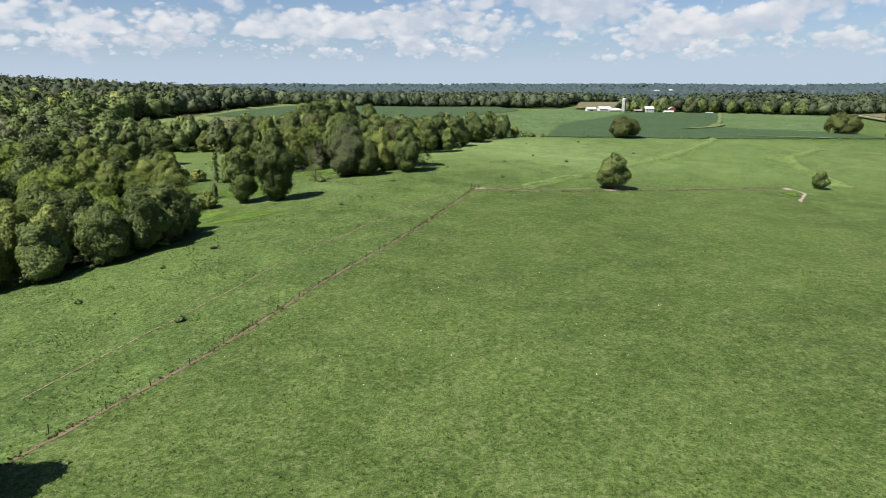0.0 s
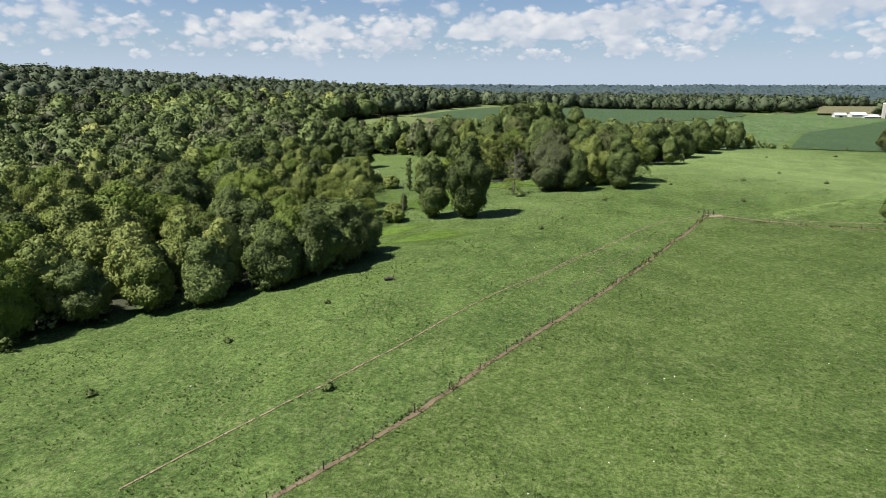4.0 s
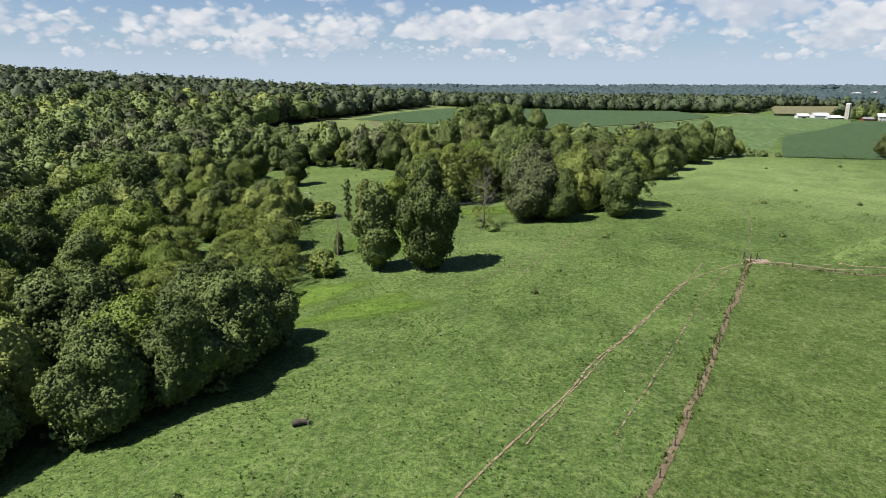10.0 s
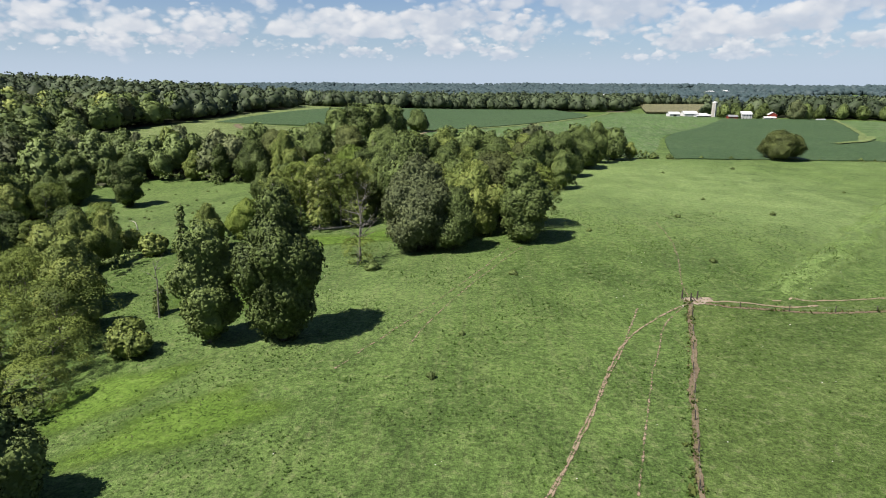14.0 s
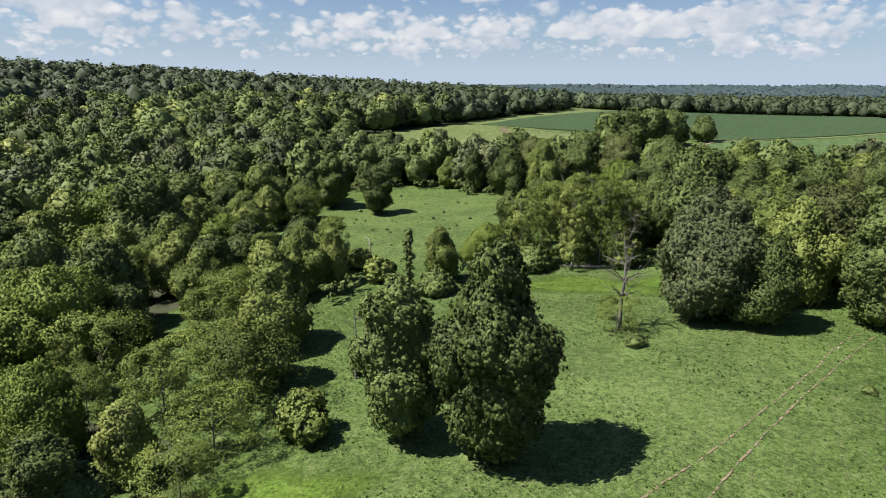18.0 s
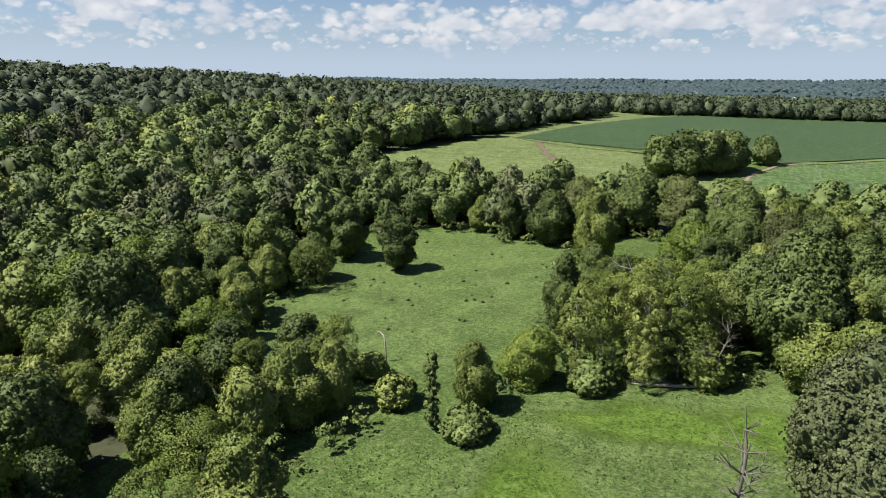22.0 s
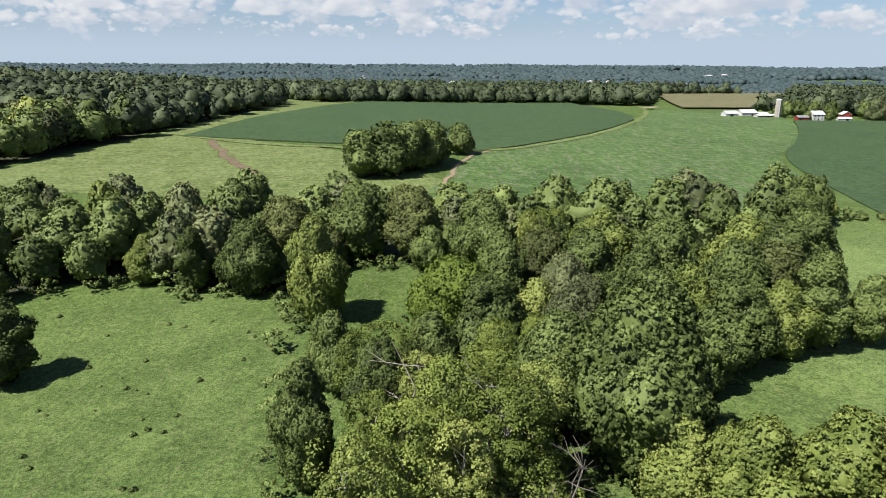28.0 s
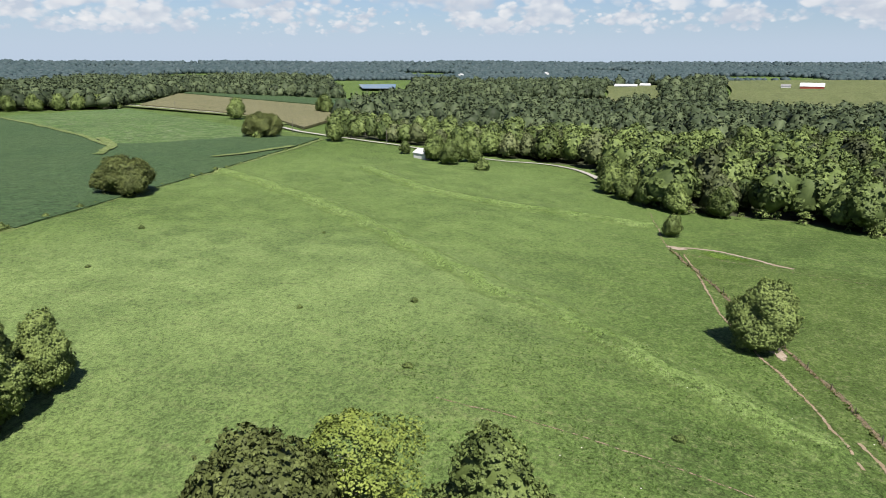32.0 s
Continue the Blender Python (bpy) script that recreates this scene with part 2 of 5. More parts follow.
def grass_material(name, low, mid, high, dry, streak_turn=0.0, streak=0.3, tuft=1.0, fade=False, rich=()):
    """Grass: patches, clumps and fine blades, with streaks left by mowing or grazing."""
    m, N = material(name)
    p = place_of(N)
    big = N.noise(p, 0.016, 4.0, 0.6)
    mids = N.noise(p, 0.09, 5.0, 0.65)
    clump = N.noise(p, 0.75 * tuft, 5.0, 0.75)
    tufts = N.noise(p, 2.1 * tuft, 3.0, 0.7)
    fine = N.noise(p, 6.0, 2.0, 0.7)
    lines = N.noise(stretch(N, p, 0.75, 0.04, streak_turn), 1.0, 5.0, 0.65)
    c = N.mix(N.step(big, 0.35, 0.65), low, mid)
    c = N.mix(N.math("MULTIPLY", N.step(mids, 0.40, 0.68), 0.75), c, high)
    px, py, pz = N.add("ShaderNodeSeparateXYZ", {0: p}).outputs
    for cx, cy, rx, ry, gain in rich:   # stretches where the grass colour is multiplied paler
        ex = N.math("DIVIDE", N.math("SUBTRACT", px, cx), rx)
        ey = N.math("DIVIDE", N.math("SUBTRACT", py, cy), ry)
        far = N.math("ADD", N.math("ADD", N.math("MULTIPLY", ex, ex), N.math("MULTIPLY", ey, ey)), N.math("MULTIPLY", N.math("SUBTRACT", mids, 0.5), 1.2))
        c = N.mix(N.step(far, 1.5, 0.4), c, N.mix(1.0, c, rgb(gain * 1.03, gain * 0.97, gain * 1.12), "MULTIPLY"))
    c = N.mix(N.math("MULTIPLY", N.step(lines, 0.48, 0.70), streak), c, dry)
    c = N.mix(N.math("MULTIPLY", N.step(clump, 0.52, 0.68), 0.5), c, dry)
    c = N.mix(N.math("MULTIPLY", N.step(tufts, 0.53, 0.70), 0.45), c, high)
    # low spots of the relief darkened in colour, painting shade between tufts
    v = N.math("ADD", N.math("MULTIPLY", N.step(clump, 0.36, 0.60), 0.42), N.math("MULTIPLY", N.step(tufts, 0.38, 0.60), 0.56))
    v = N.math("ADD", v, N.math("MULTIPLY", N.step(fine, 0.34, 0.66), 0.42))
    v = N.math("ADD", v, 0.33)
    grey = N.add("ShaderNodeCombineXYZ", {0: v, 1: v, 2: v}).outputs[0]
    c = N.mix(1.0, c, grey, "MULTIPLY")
    h = N.math("ADD", N.math("ADD", clump, N.math("MULTIPLY", tufts, 0.6)), N.math("MULTIPLY", fine, 0.25))
    finish(N, c, 0.85, h, 0.75, 0.5, 0.10, fade=fade)
    return m


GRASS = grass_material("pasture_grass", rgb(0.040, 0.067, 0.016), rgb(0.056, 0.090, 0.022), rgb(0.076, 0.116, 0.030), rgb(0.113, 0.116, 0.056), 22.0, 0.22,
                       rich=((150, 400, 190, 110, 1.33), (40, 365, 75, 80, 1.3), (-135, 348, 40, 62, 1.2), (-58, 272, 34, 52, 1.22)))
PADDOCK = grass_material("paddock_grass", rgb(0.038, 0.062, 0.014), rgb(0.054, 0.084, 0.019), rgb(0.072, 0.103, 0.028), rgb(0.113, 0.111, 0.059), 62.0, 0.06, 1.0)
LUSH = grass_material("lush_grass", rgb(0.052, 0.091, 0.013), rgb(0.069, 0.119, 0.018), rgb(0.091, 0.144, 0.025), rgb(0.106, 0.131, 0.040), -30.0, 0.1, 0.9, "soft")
TERRACE = grass_material("terrace_grass", rgb(0.101, 0.155, 0.040), rgb(0.120, 0.176, 0.050), rgb(0.137, 0.194, 0.062), rgb(0.169, 0.190, 0.092), 35.0, 0.1, 1.0, "soft")
FARFIELD = grass_material("far_field", rgb(0.059, 0.073, 0.028), rgb(0.073, 0.087, 0.034), rgb(0.087, 0.098, 0.042), rgb(0.105, 0.105, 0.056), 30.0, 0.5, 0.3)
HAY = grass_material("hay_meadow", rgb(0.037, 0.070, 0.019), rgb(0.051, 0.091, 0.025), rgb(0.067, 0.106, 0.034), rgb(0.133, 0.124, 0.102), -55.0, 0.55, 0.35)
LEA = grass_material("hill_meadow", rgb(0.072, 0.096, 0.029), rgb(0.092, 0.121, 0.040), rgb(0.110, 0.139, 0.051), rgb(0.148, 0.139, 0.087), -70.0, 0.3, 0.4)
SOY = grass_material("soybean_leaves", rgb(0.029, 0.053, 0.022), rgb(0.035, 0.059, 0.025), rgb(0.040, 0.067, 0.028), rgb(0.049, 0.071, 0.032), 35.0, 0.4, 0.5)
TAN = grass_material("ripening_corn", rgb(0.084, 0.085, 0.042), rgb(0.101, 0.099, 0.050), rgb(0.114, 0.108, 0.061), rgb(0.136, 0.117, 0.072), 25.0, 0.6, 0.5)


def plain_material(name, a, b, scale, rough=0.8, strength=0.3, spec=0.3, metal=0.0, fade=False):
    m, N = material(name)
    p = N.add("ShaderNodeTexCoord").outputs["Object"]
    n = N.noise(p, scale, 6.0, 0.65)
    n2 = N.noise(p, scale * 0.13, 3.0, 0.6)
    c = N.mix(N.math("ADD", N.math("MULTIPLY", N.step(n, 0.3, 0.7), 0.6), N.math("MULTIPLY", N.step(n2, 0.35, 0.65), 0.4)), a, b)
    finish(N, c, rough, n, strength, 0.06, spec, metal, fade)
    return m


DIRT = plain_material("trodden_earth", rgb(0.139, 0.104, 0.061), rgb(0.212, 0.171, 0.116), 1.2, 0.9, 0.5, fade=True)
MUD = plain_material("dried_mud", rgb(0.173, 0.132, 0.090), rgb(0.262, 0.220, 0.173), 0.9, 0.9, 0.4, fade=True)
DRY = plain_material("dry_fence_weeds", rgb(0.060, 0.045, 0.025), rgb(0.150, 0.115, 0.070), 2.0, 0.9, 0.8, fade=True)
GRAVEL = plain_material("gravel_road", rgb(0.220, 0.204, 0.183), rgb(0.304, 0.289, 0.262), 2.0, 0.9, 0.4)
WATER = plain_material("river_water", rgb(0.060, 0.080, 0.085), rgb(0.080, 0.100, 0.105), 0.02, 0.06, 0.01, 0.5)
BARK = plain_material("grey_bark", rgb(0.052, 0.045, 0.034), rgb(0.115, 0.100, 0.078), 3.0, 0.9, 0.8)
PALE_BARK = plain_material("pale_bark", rgb(0.191, 0.173, 0.140), rgb(0.351, 0.332, 0.293), 2.0, 0.85, 0.6)
DEADWOOD = plain_material("weathered_wood", rgb(0.091, 0.080, 0.068), rgb(0.158, 0.147, 0.128), 3.0, 0.9, 0.6)
POSTWOOD = plain_material("fence_post_wood", rgb(0.029, 0.024, 0.018), rgb(0.073, 0.063, 0.052), 6.0, 0.9, 0.6)
STEEL_ROOF = plain_material("white_steel", rgb(0.395, 0.395, 0.389), rgb(0.484, 0.484, 0.478), 0.8, 0.45, 0.1, 0.5)
GREY_ROOF = plain_material("grey_shingles", rgb(0.128, 0.128, 0.134), rgb(0.191, 0.191, 0.191), 2.0, 0.85, 0.5)
RED_PAINT = plain_material("red_barn_paint", rgb(0.158, 0.024, 0.015), rgb(0.199, 0.037, 0.027), 1.5, 0.7, 0.2)
CONCRETE = plain_material("silo_concrete", rgb(0.268, 0.248, 0.223), rgb(0.351, 0.326, 0.293), 1.2, 0.85, 0.3)
# near-black colour painted for the unlit insides behind doors and windows
UNLIT_PANEL = plain_material("unlit_panel", rgb(0.010, 0.010, 0.010), rgb(0.027, 0.027, 0.024), 1.0, 0.8, 0.1)


def leaf_material(name, dark, mid, light, glow=0.06, grain=1.0):
    """Leaves: colour varies from tree to tree, from clump to clump and from leaf to leaf."""
    m, N = material(name)
    # low tint also carries the painted shade of the crown's inner layers
    tint = N.add("ShaderNodeAttribute", attribute_name="tint").outputs["Fac"]
    per = N.add("ShaderNodeObjectInfo").outputs["Random"]
    leaf = N.add("ShaderNodeNewGeometry").outputs["Random Per Island"]
    p = place_of(N)
    spot = N.noise(p, 0.35, 3.0, 0.6)
    fine = N.noise(p, 3.6, 3.0, 0.8)
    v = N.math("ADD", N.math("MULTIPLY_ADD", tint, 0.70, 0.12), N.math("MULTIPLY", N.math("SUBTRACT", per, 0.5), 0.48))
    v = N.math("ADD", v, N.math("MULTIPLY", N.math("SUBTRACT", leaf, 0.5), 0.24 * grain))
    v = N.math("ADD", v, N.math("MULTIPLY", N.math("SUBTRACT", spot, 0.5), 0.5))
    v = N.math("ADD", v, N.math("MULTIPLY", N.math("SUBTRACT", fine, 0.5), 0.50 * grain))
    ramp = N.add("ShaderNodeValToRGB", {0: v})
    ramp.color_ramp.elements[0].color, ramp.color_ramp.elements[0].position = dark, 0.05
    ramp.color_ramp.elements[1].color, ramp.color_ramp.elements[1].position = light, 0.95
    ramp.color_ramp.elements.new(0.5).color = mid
    bump = N.add("ShaderNodeBump", {"Height": fine, "Strength": 0.5, "Distance": 0.06}).outputs[0]
    d = N.add("ShaderNodeBsdfPrincipled", {"Base Color": ramp.outputs[0], "Roughness": 0.6, "Specular IOR Level": 0.12, "Normal": bump})
    t = N.add("ShaderNodeBsdfTranslucent", {"Color": N.mix(0.5, ramp.outputs[0], light)})
    s = N.add("ShaderNodeMixShader", {0: glow, 1: d.outputs[0], 2: t.outputs[0]})
    N.add("ShaderNodeOutputMaterial", {0: s.outputs[0]})
    return m


LEAF = leaf_material("broad_leaves", rgb(0.034, 0.048, 0.013), rgb(0.087, 0.117, 0.034), rgb(0.152, 0.194, 0.059))
LEAF_WOOD = leaf_material("woodland_leaves", rgb(0.030, 0.046, 0.015), rgb(0.080, 0.108, 0.033), rgb(0.139, 0.181, 0.057), 0.06, 0.7)
# duller, bluer green puts some of the far haze into the leaf colour
LEAF_FAR_HAZE = leaf_material("far_haze_leaves", rgb(0.021, 0.030, 0.015), rgb(0.050, 0.067, 0.033), rgb(0.087, 0.109, 0.053), 0.06, 0.5)
# blue-grey leaf colour paints in the haze over the distant woods
LEAF_HAZE = leaf_material("haze_tinted_leaves", rgb(0.036, 0.056, 0.059), rgb(0.051, 0.072, 0.076), rgb(0.071, 0.093, 0.097), 0.1, 0.3)
LEAF_BROWN = leaf_material("bronzed_leaves", rgb(0.032, 0.039, 0.012), rgb(0.076, 0.092, 0.029), rgb(0.128, 0.147, 0.047))
LEAF_LIGHT = leaf_material("yellow_green_leaves", rgb(0.068, 0.092, 0.020), rgb(0.156, 0.191, 0.048), rgb(0.247, 0.271, 0.078))
LEAF_GREY = leaf_material("dusty_grey_leaves", rgb(0.050, 0.069, 0.014), rgb(0.111, 0.144, 0.030), rgb(0.172, 0.210, 0.047))
LEAF_BLUE = leaf_material("blue_green_leaves", rgb(0.034, 0.042, 0.017), rgb(0.085, 0.102, 0.044), rgb(0.158, 0.177, 0.078))
LEAF_FERN = leaf_material("feathery_leaves", rgb(0.072, 0.108, 0.017), rgb(0.122, 0.167, 0.030), rgb(0.184, 0.230, 0.047))
LEAF_RUST = leaf_material("rusty_dead_leaves", rgb(0.070, 0.038, 0.021), rgb(0.119, 0.070, 0.042), rgb(0.168, 0.112, 0.070), 0.1)


# ---------------------------------------------------------------- mesh helpers
def raw_mesh(name, verts, tris, mat, tint=None, smooth=False, normals=None):
    """A mesh of triangles (or quads) from arrays."""
    verts, tris = np.asarray(verts, np.float32), np.asarray(tris, np.int32)
    me = bpy.data.meshes.new(name)
    k = tris.shape[1]
    me.vertices.add(len(verts)), me.loops.add(tris.size), me.polygons.add(len(tris))
    me.vertices.foreach_set("co", verts.ravel())
    me.loops.foreach_set("vertex_index", tris.ravel())
    me.polygons.foreach_set("loop_start", np.arange(0, tris.size, k, dtype=np.int32))
    me.polygons.foreach_set("loop_total", np.full(len(tris), k, np.int32))
    me.polygons.foreach_set("use_smooth", np.full(len(tris), smooth, bool))
    if tint is not None:
        me.attributes.new("tint", "FLOAT", "POINT").data.foreach_set("value", np.asarray(tint, np.float32))
    if normals is not None:
        me.polygons.foreach_set("use_smooth", np.full(len(tris), True, bool))
        me.attributes.new("custom_normal", "FLOAT_VECTOR", "POINT").data.foreach_set("vector", np.asarray(normals, np.float32).ravel())
    me.materials.append(mat)
    me.update(calc_edges=True)
    return me


def part(name, data, parent, label=""):
    """Links a mesh, or a bmesh with its material, as one part under a thing."""
    if isinstance(data, tuple):
        bm, mat = data
        me = bpy.data.meshes.new(name)
        bm.to_mesh(me)
        bm.free()
        me.materials.append(mat)
        data = me
    ob = new(name, data)
    ob.parent = parent
    return tagged(ob, label)


def thing(name, label, category, m=Matrix(), group="", kind=""):
    ob = new(name)
    ob.empty_display_size = 0.5
    ob.matrix_world = m
    return tagged(ob, label, category, group, kind)


def box(bm, x0, x1, y0, y1, z0, z1):
    v = [bm.verts.new((x, y, z)) for z in (z0, z1) for x, y in ((x0, y0), (x1, y0), (x1, y1), (x0, y1))]
    for f in ((3, 2, 1, 0), (4, 5, 6, 7), (0, 1, 5, 4), (1, 2, 6, 5), (2, 3, 7, 6), (3, 0, 4, 7)):
        bm.faces.new([v[i] for i in f])


def tube(points, radii, sides=6):
    """Quads round a line of points."""
    pts = [Vector(p) for p in points]
    verts, quads = [], []
    for i, p in enumerate(pts):
        d = (pts[min(i + 1, len(pts) - 1)] - pts[max(i - 1, 0)]).normalized()
        u = d.cross(Vector((0.31, 0.77, 0.05)) if abs(d.z) > 0.8 else Vector((0, 0, 1))).normalized()
        w = d.cross(u)
        for k in range(sides):
            a = 2 * math.pi * k / sides
            verts.append(p + radii[i] * (math.cos(a) * u + math.sin(a) * w))
    for i in range(len(pts) - 1):
        for k in range(sides):
            a, b = i * sides + k, i * sides + (k + 1) % sides
            quads.append((a, b, b + sides, a + sides))
    return verts, quads


def join_tubes(tubes):
    verts, quads = [], []
    for v, q in tubes:
        o = len(verts)
        verts += [tuple(p) for p in v]
        quads += [tuple(i + o for i in f) for f in q]
    return np.array(verts), np.array(quads)


def grown(x, y, lift=0.0):
    return float(hz(x, y)) + lift


# ---------------------------------------------------------------- ground
def spaced(lo, hi, a, b, fine, growth):
    """Coordinates with fine steps between a and b and longer steps outside."""
    mid = list(np.arange(a, b + 0.1, fine))
    s, v, up = fine, mid[-1], []
    while v < hi:
        s *= growth
        v += s
        up.append(min(v, hi))
    s, v, down = fine, mid[0], []
    while v > lo:
        s *= growth
        v -= s
        down.append(max(v, lo))
    return np.array(down[::-1] + mid + up)


gx, gy = spaced(-4900, 4900, -230, 340, 3.2, 1.06), spaced(-4700, 4950, -10, 560, 3.2, 1.06)
GX, GY = np.meshgrid(gx, gy)
verts = np.stack([GX.ravel(), GY.ravel(), hz(GX, GY).ravel()], 1)
ids = np.arange(len(verts)).reshape(GX.shape)
quads = np.stack([ids[:-1, :-1].ravel(), ids[:-1, 1:].ravel(), ids[1:, 1:].ravel(), ids[1:, :-1].ravel()], 1)
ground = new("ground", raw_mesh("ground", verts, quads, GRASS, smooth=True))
# leaf litter, its colour darkened to paint shade between the trees
SHADE_LITTER = plain_material("shade_dark_litter", rgb(0.020, 0.025, 0.010), rgb(0.042, 0.046, 0.020), 0.8, 0.9, 0.6)
ground.data.materials.append(SHADE_LITTER)
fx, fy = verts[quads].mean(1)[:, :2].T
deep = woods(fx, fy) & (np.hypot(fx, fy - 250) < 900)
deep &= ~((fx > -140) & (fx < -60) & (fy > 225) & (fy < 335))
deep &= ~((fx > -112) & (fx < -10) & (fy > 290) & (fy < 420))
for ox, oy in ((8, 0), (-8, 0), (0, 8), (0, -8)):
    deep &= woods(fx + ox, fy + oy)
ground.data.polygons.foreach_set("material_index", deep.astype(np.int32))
tagged(ground, "rolling green pasture ground with grazed grass", "ground", kind="structure")


def lift_at(x, y):
    return 0.05 + 0.004 * np.maximum(0, np.hypot(x - 20, y - 250) - 330)


def along(line, step):
    """Points along a line, rounded at its corners, every step metres."""
    p = np.array(line, float)
    for _ in range(2):
        q = [p[0]]
        for a, b in zip(p[:-1], p[1:]):
            q += [0.75 * a + 0.25 * b, 0.25 * a + 0.75 * b]
        p = np.array(q + [p[-1]])
    d = np.concatenate([[0], np.cumsum(np.hypot(*(p[1:] - p[:-1]).T))])
    t = np.linspace(0, d[-1], max(3, int(d[-1] / step)))
    return np.stack([np.interp(t, d, p[:, 0]), np.interp(t, d, p[:, 1])], 1)


def patch(name, left, right, step, cols, mat, label, category, extra=0.0, thick=0.0):
    """A piece of land between two lines that run the same way."""
    n = max(8, int(max(np.hypot(*(np.array(left[-1]) - left[0])), np.hypot(*(np.array(right[-1]) - right[0]))) / step))
    a, b = along(left, 1.0), along(right, 1.0)
    t = np.linspace(0, 1, n)
    pick = lambda p: np.stack([np.interp(t, np.linspace(0, 1, len(p)), p[:, k]) for k in (0, 1)], 1)
    a, b = pick(a), pick(b)
    s = np.linspace(0, 1, cols)[None, :, None]
    g = a[:, None] * (1 - s) + b[:, None] * s
    z = hz(g[..., 0], g[..., 1]) + lift_at(g[..., 0], g[..., 1]) + extra + thick
    v = np.concatenate([g, z[..., None]], 2).reshape(-1, 3)
    ids = np.arange(len(v)).reshape(n, cols)
    q = np.stack([ids[:-1, :-1].ravel(), ids[:-1, 1:].ravel(), ids[1:, 1:].ravel(), ids[1:, :-1].ravel()], 1)
    if thick:
        rim = np.concatenate([ids[0], ids[1:, -1], ids[-1, -2::-1], ids[-2:0:-1, 0]])
        low = v[rim] - [0, 0, thick + extra + 0.2]
        o = len(v)
        v = np.concatenate([v, low])
        k = np.arange(len(rim))
        q = np.concatenate([q, np.stack([rim, np.roll(rim, -1), o + np.roll(k, -1), o + k], 1)])
    return tagged(new(name, raw_mesh(name, v, q, mat, smooth=not thick)), label, category, kind="structure")


def track(name, line, width, mat, label, category, extra=0.03, ragged=0.35, step=1.2, seed=1, solid=1.0):
    """A worn way with uneven edges."""
    rng = np.random.default_rng(seed)
    p = along(line, step)
    d = np.gradient(p, axis=0)
    d /= np.linalg.norm(d, axis=1)[:, None] + 1e-9
    nrm = np.stack([-d[:, 1], d[:, 0]], 1)
    soft = lambda: np.convolve(rng.normal(0, 1, len(p) + 4), np.ones(5) / 5, "valid")
    p = p + nrm * (soft() * ragged * width)[:, None]
    wl, wr = width / 2 * (1 + ragged * soft()), width / 2 * (1 + ragged * soft())
    cols = np.array([-1.0, -0.55, 0.0, 0.55, 1.0])
    side = np.where(cols[None] < 0, wl[:, None], wr[:, None]) * cols[None]
    g = p[:, None] + nrm[:, None] * side[..., None]
    z = hz(g[..., 0], g[..., 1]) + lift_at(g[..., 0], g[..., 1]) + extra
    v = np.concatenate([g, z[..., None]], 2).reshape(-1, 3)
    ids = np.arange(len(v)).reshape(len(p), 5)
    q = np.stack([ids[:-1, :-1].ravel(), ids[:-1, 1:].ravel(), ids[1:, 1:].ravel(), ids[1:, :-1].ravel()], 1)
    keep = np.tile(np.array([0.0, 0.75, 1.0, 0.75, 0.0]) * solid + (1 - solid) * np.array([-0.3, 0.35, 0.55, 0.35, -0.3]), len(p))
    return tagged(new(name, raw_mesh(name, v, q, mat, keep, smooth=True)), label, category, kind="structure")


def blotch(name, x, y, rx, ry, turn, mat, label, category, extra=0.03):
    """A patch of bare or different ground with a thinning edge."""
    rings, spokes = max(7, int(max(rx, ry) / 2.8)), max(40, int(max(rx, ry) * 1.5))
    rr = np.linspace(0, 1, rings)[:, None] * np.ones((1, spokes))
    aa = np.linspace(0, 2 * np.pi, spokes, endpoint=False)[None] * np.ones((rings, 1))
    wob = 1 + 0.18 * np.sin(aa * 3 + x) + 0.12 * np.sin(aa * 5 + y)
    px, py = rr * wob * rx * np.cos(aa), rr * wob * ry * np.sin(aa)
    c, sn = math.cos(radians(turn)), math.sin(radians(turn))
    gx_, gy_ = x + px * c - py * sn, y + px * sn + py * c
    v = np.stack([gx_, gy_, hz(gx_, gy_) + lift_at(gx_, gy_) + extra], 2).reshape(-1, 3)
    ids = np.arange(len(v)).reshape(rings, spokes)
    nxt = np.roll(ids, -1, 1)
    q = np.stack([ids[:-1].ravel(), nxt[:-1].ravel(), nxt[1:].ravel(), ids[1:].ravel()], 1)
    keep = np.clip(1.25 - 1.4 * rr ** 1.5, -0.3, 1).ravel()
    return tagged(new(name, raw_mesh(name, v, q, mat, keep, smooth=True)), label, category, kind="structure")


FENCE = [(-56, 62), (-50, 78), (-43, 90), (-35, 106), (-25, 132), (-13, 165), (-2, 203), (6, 229), (12, 249)]
FENCE_EAST = [(12, 249), (23, 247), (35, 247), (55, 251), (70, 256), (105, 266), (144, 279)]
patch("paddock", FENCE, [(150, 0), (140, 60), (130, 120), (125, 160), (128, 190), (136, 225), (144, 277)], 6, 36, PADDOCK, "weedy olive-green paddock grass inside the fence line", "grass")
patch("meadow", [(-285, 500), (-262, 535), (-258, 565), (-251, 640), (-248, 701), (-239, 784), (-225, 887), (-265, 1040)],
      [(-60, 480), (-70, 520), (-100, 560), (-140, 612), (-200, 640), (-218, 757), (-185, 863), (-165, 1060)], 10, 20, LEA, "pale green hillside meadow beside the woods", "grass")
patch("hay_field", [(-100, 470), (-75, 515), (-72, 550), (-56, 602), (-19, 642), (43, 723), (124, 898), (160, 1000)],
      [(60, 470), (80, 520), (105, 609), (140, 660), (175, 720), (215, 800), (232, 850), (250, 900)], 10, 26, HAY, "mown green hay field with pale dry streaks", "field")
patch("round_field", [(-231, 649), (-222, 757), (-195, 863), (-168, 1073)], [(-54, 606), (-19, 642), (43, 723), (110, 870), (90, 1130)], 10, 30, SOY,
      "dark green soybean field on a rise", "field", 0.25, 0.25)
